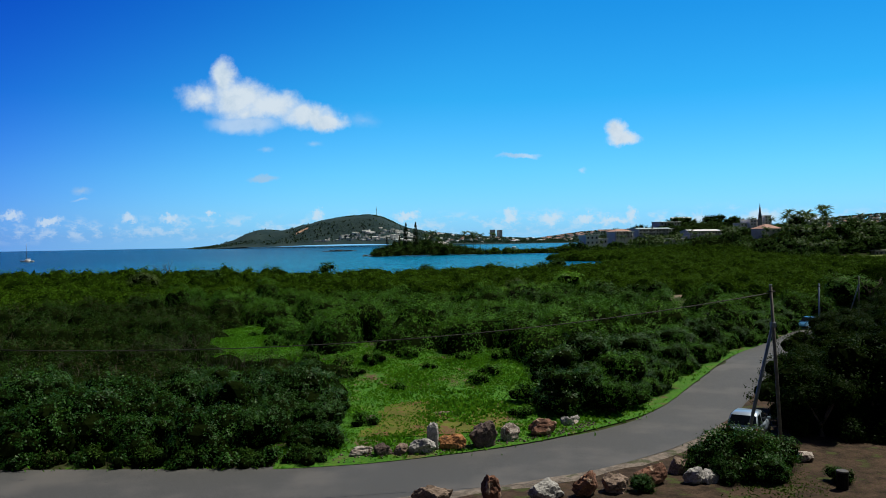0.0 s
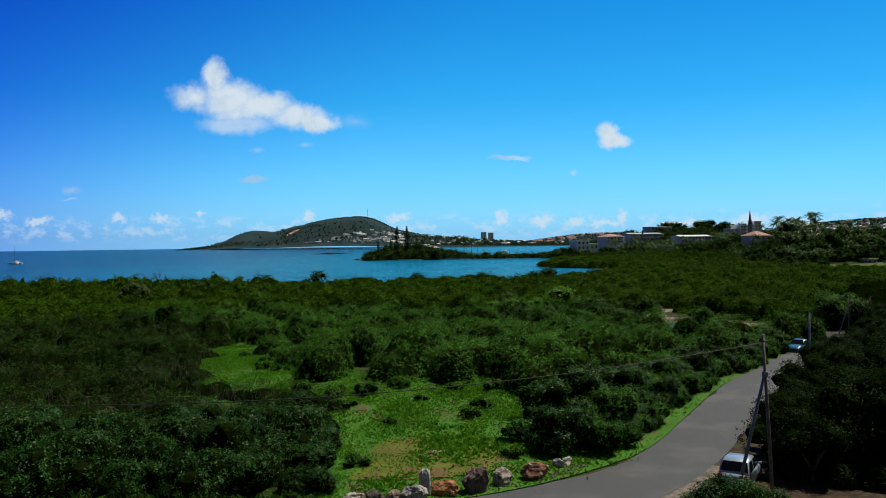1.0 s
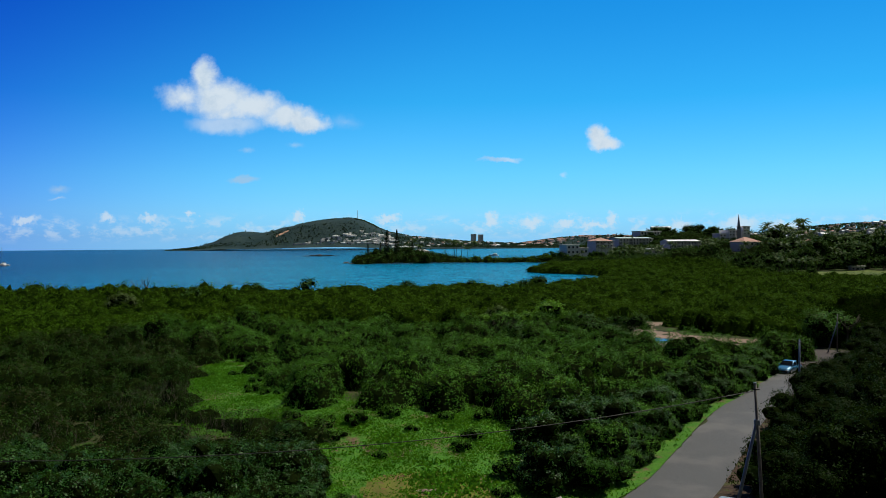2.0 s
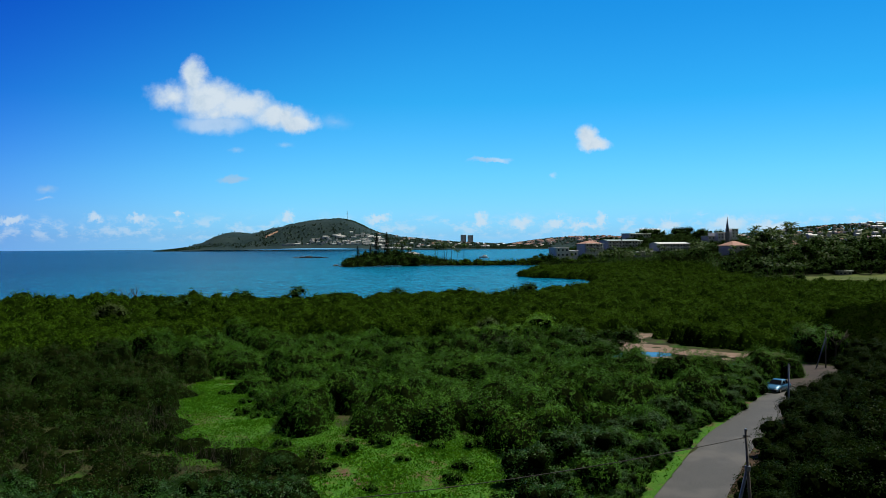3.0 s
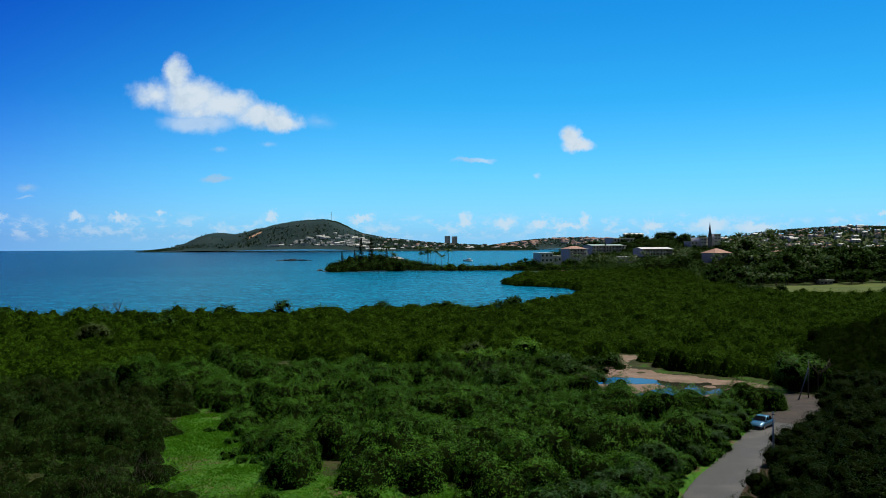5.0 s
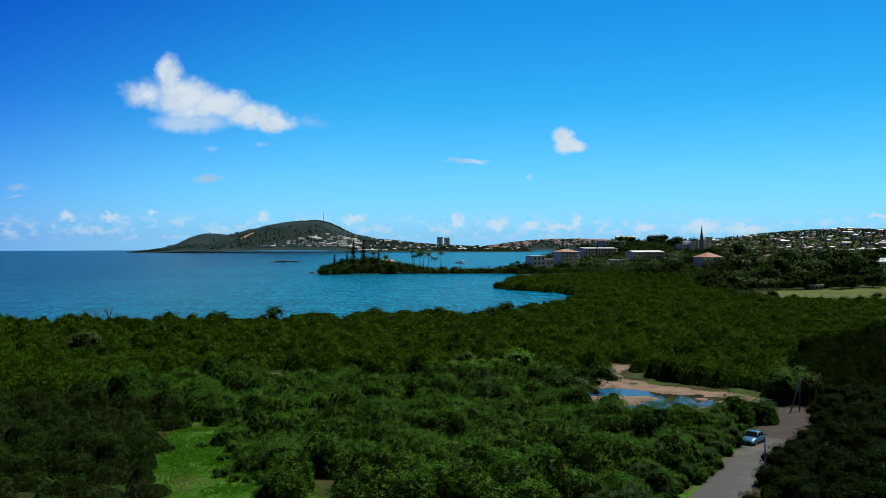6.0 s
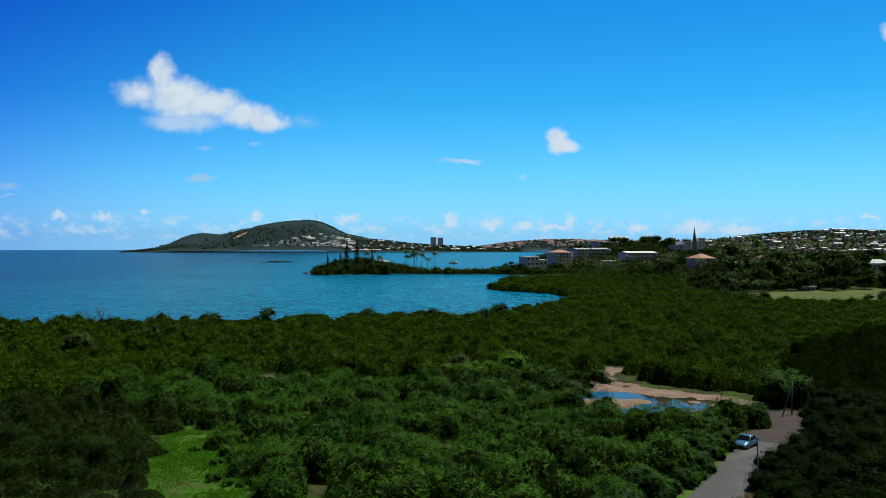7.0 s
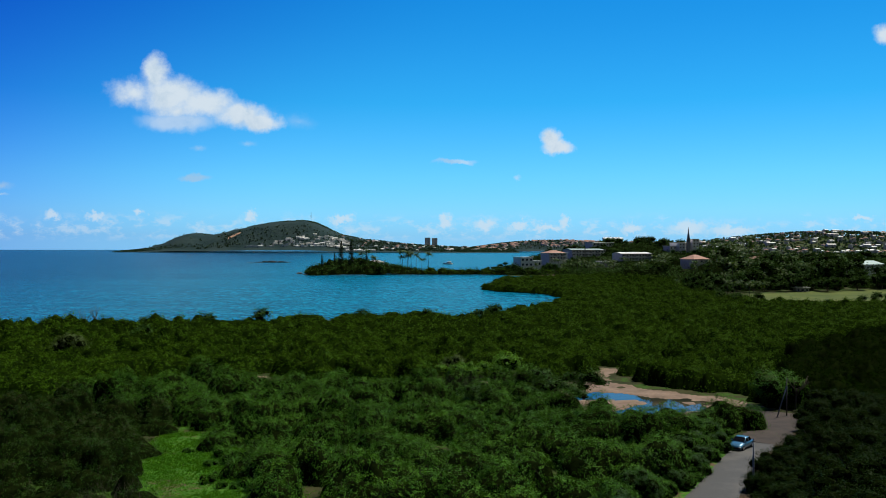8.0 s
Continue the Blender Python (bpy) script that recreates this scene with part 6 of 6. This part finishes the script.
# the little island and its low spit
isl = np.random.default_rng(77)
X, Y = scatter([(-66, 703), (-20, 714), (20, 716), (36, 740), (0, 770), (-50, 768), (-74, 742)], 5.0, isl)
L = lobes_over(X, Y, 3.2, 5.2, lambda x, y: (10.5 - 0.13 * abs(x + 34)) * (0.6 + 0.7 * float(value_noise(x, y, 13, 78))), isl, 5)
thicket("island_trees", L, 0.9, 1.2, M_FAR_TREE, isl, "dark wooded islet with a rocky shore", "trees", 2.0, 0.5, 0.6)
tagged(new("ground_beach", sheet("beach", [(120, 664), (140, 652), (156, 632), (166, 628), (176, 640), (150, 664), (134, 676)], 2.0, 0.5, M_SAND, 0.3, 33)),
       "small sandy beach below the houses", "beach", kind="structure")
X, Y = scatter([(20, 716), (80, 714), (112, 700), (142, 662), (152, 668), (120, 716), (84, 730), (26, 734)], 4.0, isl)
L = lobes_over(X, Y, 2.6, 3.6, lambda x, y: 5.4, isl, 5)
thicket("spit_mangroves", L, 1.2, 0.9, M_MANGROVE, isl, "low strip of mangroves on the spit", "mangrove", 2.0, 0.5, 0.6)
house("islet_house", -14, 752, 2.2, 16, 10, 7.0, 0, M_PINK, M_CONCRETE, "hip", 2.0, 2, 4, "weathered house half hidden by islet trees")
rk = [(-82, 741, 5, 3, 1.6), (-74, 722, 6, 3, 1.4), (-66, 701, 5, 3, 1.2)]
for i, (x, y, w, d, h) in enumerate(rk):
    rock(x, y, w, d, h, 20 * i, "tan", 260 + i, "brown shore rock at the islet's tip", "shore_rock", "shore rocks", 0, SEA - 0.3)
for i, (x, y, w, h) in enumerate(((-196, 1232, 12, 1.6), (-186, 1236, 10, 3.0), (-176, 1234, 14, 3.6), (-163, 1236, 14, 3.2), (-152, 1233, 10, 1.6), (-208, 1230, 8, 0.9))):
    rock(x, y, w, 6, h * 0.8, 0, "dark", 270 + i, "dark low reef rock in the bay", "reef_rock", "reef rocks", 0, SEA - 0.3)


# ---- the far headland and the town ----
def hill_mesh(name, x0, x1, y0, y1, nx, ny, zf, mat):
    xs, ys = np.linspace(x0, x1, nx), np.linspace(y0, y1, ny)
    X, Y = np.meshgrid(xs, ys)
    Z = zf(X, Y)
    idx = np.arange(X.size).reshape(X.shape)
    F = np.stack([idx[:-1, :-1], idx[:-1, 1:], idx[1:, 1:], idx[1:, :-1]], -1).reshape(-1, 4)
    return mesh_from(name, np.stack([X, Y, Z], -1).reshape(-1, 3), F, mat, True)


def headland_z(x, y):
    r = 1.0 / (1 + np.exp(-(y - 3060) / 42))
    back = 1.0 / (1 + np.exp((y - 3650) / 60))
    reach = np.where(x < -425, (np.abs(x + 425) / 354.0) ** 1.72, (np.abs(x + 425) / 185.0) ** 3.15)
    ridge = 116 * np.exp(-reach) + 28 * np.exp(-((x + 778) / 45.0) ** 2 / 2) + 55 / (1 + np.exp(-(x + 300) / 40)) * np.exp(-np.maximum(x + 150, 0) / 380) + 3
    ridge = ridge * np.clip((x + 985) / 100, 0, 1) + 6 * np.exp(-((x + 985) / 50) ** 2)
    lump = 5.0 * (value_noise(x, y, 55, 51) - 0.5) + 3.0 * (value_noise(x, y, 17, 52) - 0.5)
    rough = lump * np.clip(ridge / 40, 0, 1)
    return (ridge + rough) * r * back - 3.0


def town_z(x, y):
    r = 1.0 / (1 + np.exp(-(y - 3330) / 40))
    z = 27 * np.exp(-((x - 640) / 230.0) ** 2 / 2) + 26 * np.exp(-((x - 1250) / 420.0) ** 2 / 2) + 13
    z = z * (1 / (1 + np.exp(-(x - 330) / 70.0)))
    return (z + 5 * (value_noise(x, y, 50, 61) - 0.5)) * r - 3.0


def far_scrub(name, dark, light, scar=None):
    m, N = material(name)
    pos = N.add("ShaderNodeNewGeometry").outputs["Position"]
    f = N.math("ADD", N.math("MULTIPLY", N.noise(pos, 0.012, 5.0, 0.6), 0.6), N.math("MULTIPLY", N.noise(pos, 0.11, 5.0, 0.7), 0.5))
    col = N.mix(N.ramp(f, 0.42, 0.68), rgb(*dark), rgb(*light))
    b = N.add("ShaderNodeBump", {"Strength": 0.8, "Distance": 2.5, "Height": N.noise(pos, 0.13, 5.0, 0.7)})
    finish(N, N.add("ShaderNodeBsdfPrincipled", {"Base Color": col, "Roughness": 0.95, "Specular IOR Level": 0.1, "Normal": b.outputs[0]}).outputs[0])
    return m


# the blue grey of distance haze is mixed into the scrub colours
M_FARHILL = far_scrub("far_hill_scrub_and_haze", (0.013, 0.034, 0.038), (0.027, 0.050, 0.050))
M_SCAR = surface("bare_orange_cutting", (0.34, 0.20, 0.13), (0.50, 0.32, 0.22), 0.05, 0.95)
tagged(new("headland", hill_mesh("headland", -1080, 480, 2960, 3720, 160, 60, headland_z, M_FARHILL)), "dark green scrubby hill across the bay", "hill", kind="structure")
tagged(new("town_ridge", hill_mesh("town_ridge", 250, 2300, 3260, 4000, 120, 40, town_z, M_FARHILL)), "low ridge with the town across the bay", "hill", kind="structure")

# paler and bluer than near leaves: haze put into the colour
M_SLOPE_TREE = leaf_material("far_tree_leaves_and_haze", (0.016, 0.038, 0.028), (0.030, 0.058, 0.040), (0.055, 0.09, 0.055), 0.02, 0.7, 0.1, spec=0.02)
# bumpy treetops along the far ridges
r7 = np.random.default_rng(7)


def far_trees(name, x, y, zf, size, label):
    z = zf(x, y)
    P = np.column_stack([x, y, z + size * 0.3])
    D = r7.normal(0, 1, (len(x), 3)) * (1, 0.6, 0.5)
    V, F = leaf_arrays(P, D, size, r7, 0.8)
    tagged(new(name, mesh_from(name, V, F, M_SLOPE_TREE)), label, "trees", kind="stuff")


n = 9000
x, y = r7.uniform(-1000, 470, n), r7.uniform(3000, 3330, n)
hz = headland_z(x, y)
ok = (hz > 0.5) & ((hz < 12) | ((x > -640) & (x < -20) & (y < 3130) & (r7.random(n) < 0.5)) | (r7.random(n) < 0.05) | ((y > 3200) & (x > -480) & (r7.random(n) < 0.35)))
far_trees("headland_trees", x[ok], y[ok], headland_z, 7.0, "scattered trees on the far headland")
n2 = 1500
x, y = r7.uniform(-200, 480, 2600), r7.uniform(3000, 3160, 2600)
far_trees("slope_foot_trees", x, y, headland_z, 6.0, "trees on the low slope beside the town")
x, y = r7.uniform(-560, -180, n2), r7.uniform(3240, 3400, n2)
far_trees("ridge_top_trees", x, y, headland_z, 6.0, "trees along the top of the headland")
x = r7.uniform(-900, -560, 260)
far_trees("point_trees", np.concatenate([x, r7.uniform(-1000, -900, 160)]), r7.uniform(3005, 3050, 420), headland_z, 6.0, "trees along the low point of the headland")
mast = thing("radio_mast", pose(-318, 3320, float(headland_z(-318, 3320))), "thin radio mast on top of the headland", "mast")
part("pole", tube([(0, 0, -3), (0, 0, 40)], [0.9, 0.5], 6), M_ZINC, mast)
for k in range(3):
    part("cross_arm", box(-1.8, 1.8, -0.3, 0.3, 22 + 6 * k, 23 + 6 * k), M_ZINC, mast)
beach = spline([(-900, 2999), (-760, 2990), (-560, 2985), (-300, 2984)], 20.0)
tagged(new("beach", strip("beach", beach, lambda y: 12 + 0 * y, lambda y: 30 + 0 * y, SEA + 2.6, M_PALESAND, 9.0, 8)), "thin pale sand beach under the far headland", "beach", kind="structure")
scar_x, scar_y = np.meshgrid(np.linspace(-600, -560, 9), np.linspace(3066, 3082, 5))
scar_y = scar_y + (scar_x + 600) * 0.75
idx = np.arange(45).reshape(5, 9)
tagged(new("bare_cutting", mesh_from("bare_cutting", np.stack([scar_x, scar_y, headland_z(scar_x, scar_y) + 1.2], -1).reshape(-1, 3), np.stack([idx[:-1, :-1], idx[:-1, 1:], idx[1:, 1:], idx[1:, :-1]], -1).reshape(-1, 4), M_SCAR)),
       "bare orange cutting on the hillside", "cutting", kind="structure")
x, y = r7.uniform(300, 2000, n), r7.uniform(3300, 3600, n)
ok = town_z(x, y) > 0.5
far_trees("ridge_trees", x[ok], y[ok], town_z, 6.5, "trees between the houses of the far town")
x, y = r7.uniform(480, 1900, 15000), r7.uniform(1150, 2100, 15000)
far_trees("slope_trees", x, y, ground_z, 7.0, "trees between the houses on the slope")

M_FARWHITE = surface("far_white_walls", (0.66, 0.65, 0.62), (0.82, 0.81, 0.78), 0.1, 0.9, vary=0.15)


def far_block(name, w, d, h, roof, kind, rise, rows, cols, label, category, group):
    ob = house(name, 0, 0, 0, w, d, h, 0, M_FARWHITE, roof, kind, rise, rows, cols, label, category, group, detail=False)
    return ob


def spread(protos, count, xr, yr, zf, test, turn=25, s=(0.8, 1.25)):
    k = 0
    for _ in range(count * 20):
        x, y = r7.uniform(*xr), r7.uniform(*yr)
        z = float(zf(x, y))
        if z < 0.2 or not test(x, y, z):
            continue
        q = r7.uniform(*s)
        m = pose(x, y, z, 0, 0, 28 + r7.uniform(-turn, turn)) @ Matrix.Diagonal((q, q, q, 1))
        if k < len(protos):
            protos[k].matrix_world = m
        else:
            copy_thing(protos[k % len(protos)], Matrix.Identity(4)).matrix_basis = m
        k += 1
        if k >= count:
            break


blocks = [far_block("apartment_block", 22, 10, 7, M_PALEROOF, "flat", 1, 1, 0, "white apartment block on the hillside", "apartment block", "apartment blocks on the headland"),
          far_block("apartment_block", 30, 10, 6, M_PALEROOF, "gable", 2, 1, 0, "long white apartment block on the hillside", "apartment block", "apartment blocks on the headland"),
          far_block("apartment_block", 13, 9, 9, M_PALEROOF, "flat", 1, 1, 0, "tall white apartment block on the hillside", "apartment block", "apartment blocks on the headland")]
spread(blocks, 170, (-600, -150), (3000, 3125), headland_z, lambda x, y, z: 6 < z < 10 + 56 * math.exp(-((x + 290) / 170) ** 2) and (z % 9 < 5.0 or x > -200), 14, (0.36, 0.75))
shore = [far_block("shore_building", 16, 8, 4, M_PALEROOF, "gable", 2, 1, 0, "low white building along the far shore", "building", "buildings on the far shore")]
spread(shore, 46, (-760, -60), (2985, 3020), headland_z, lambda x, y, z: z < 6, 30, (0.4, 0.9))
cottages = [far_block("hill_cottage", 13, 9, 5, M_PALEROOF, "gable", 2, 1, 0, "small pale house among trees on the low slope", "house", "houses on the low slope"),
            far_block("hill_cottage", 12, 10, 5, M_TILE, "hip", 3, 1, 0, "small red-roofed house among trees on the low slope", "house", "houses on the low slope")]
spread(cottages, 70, (-190, 460), (3010, 3200), headland_z, lambda x, y, z: z > 5, 50, (0.5, 0.95))
roofs = [far_block("red_roof_villa", 17, 13, 6, M_TILE, "hip", 4, 1, 0, "white house with a red tiled roof", "house", "red-roofed houses across the bay"),
         far_block("red_roof_villa", 24, 14, 7, M_TILE, "hip", 4, 1, 0, "wide white house with a red tiled roof", "house", "red-roofed houses across the bay")]
spread(roofs, 230, (250, 1150), (3320, 3480), town_z, lambda x, y, z: z > 4, 60, (0.5, 0.85))
villas = [far_block("town_house", 18, 12, 8, M_CONCRETE, "flat", 1, 2, 2, "white flat-roofed house on the slope", "house", "houses on the slope"),
          far_block("town_house", 26, 13, 10, M_PALEROOF, "gable", 2.5, 2, 3, "pale three-storey house on the slope", "house", "houses on the slope"),
          far_block("town_house", 15, 12, 6, M_TILE, "hip", 3, 1, 2, "small red-roofed house on the slope", "house", "houses on the slope")]
spread(villas, 330, (480, 1500), (1200, 2000), ground_z, lambda x, y, z: z > 9 and 0.36 < x / y < 0.75, 30, (0.35, 0.72))
tower = far_block("residential_tower", 24, 20, 46, M_PALEROOF, "flat", 1, 12, 4, "grey high-rise tower across the bay", "tower", "towers across the bay")
tower.matrix_world = pose(168, 3650, 14)
copy_thing(tower, pose(200, 3660, 12))
tower_small = far_block("residential_tower", 18, 16, 20, M_PALEROOF, "flat", 1, 6, 3, "smaller grey tower across the bay", "tower", "towers across the bay")
tower_small.matrix_world = pose(330, 3600, 4)


# ---- boats ----
def catamaran(x, y, turn):
    ob = thing("sailing_catamaran", pose(x, y, SEA, 0, 0, turn), "white sailing catamaran at anchor, sails down", "boat")
    white = plain("boat_gelcoat", (0.78, 0.78, 0.76), 0.3)
    for s in (-1, 1):
        part("hull", loft([(-5.6, [(0.35, -0.3), (0.55, 0.9)]), (0, [(0.45, -0.5), (0.75, 1.15)]), (4.5, [(0.25, -0.3), (0.45, 1.3)]), (6.0, [(0.03, 0.2), (0.06, 1.35)])]), white, ob).location = (2.4 * s, 0, 0)
    part("deck", box(-2.9, 2.9, -4.6, 2.0, 0.95, 1.25, bevel=0.05), white, ob)
    part("cabin", loft([(-2.6, [(1.7, 1.2), (1.5, 2.3)]), (0.4, [(1.9, 1.2), (1.6, 2.4)]), (2.0, [(1.5, 1.2), (1.1, 1.5)])]), white, ob)
    part("mast", tube([(0, 1.0, 1.2), (0, 0.9, 16.5)], [0.26, 0.16], 8), M_ZINC, ob)
    part("boom", tube([(0, 0.9, 3.0), (0, -4.2, 3.1)], [0.16, 0.14], 8), white, ob)


catamaran(-395, 747, 70)
cr = thing("motor_cruiser", pose(79.5, 1120, SEA, 0, 0, 80), "small white motor cruiser moored in the bay", "boat")
whitec = plain("cruiser_gelcoat", (0.78, 0.78, 0.76), 0.3)
part("hull", loft([(-6, [(1.5, -0.3), (2.0, 1.5)]), (2, [(1.4, -0.3), (2.1, 1.8)]), (7, [(0.1, 0.6), (0.3, 2.3)])]), whitec, cr)
part("cabin", loft([(-4, [(1.7, 1.5), (1.5, 3.9)]), (0.5, [(1.7, 1.5), (1.4, 3.9)]), (2.5, [(1.4, 1.7), (1.1, 2.2)])]), whitec, cr)
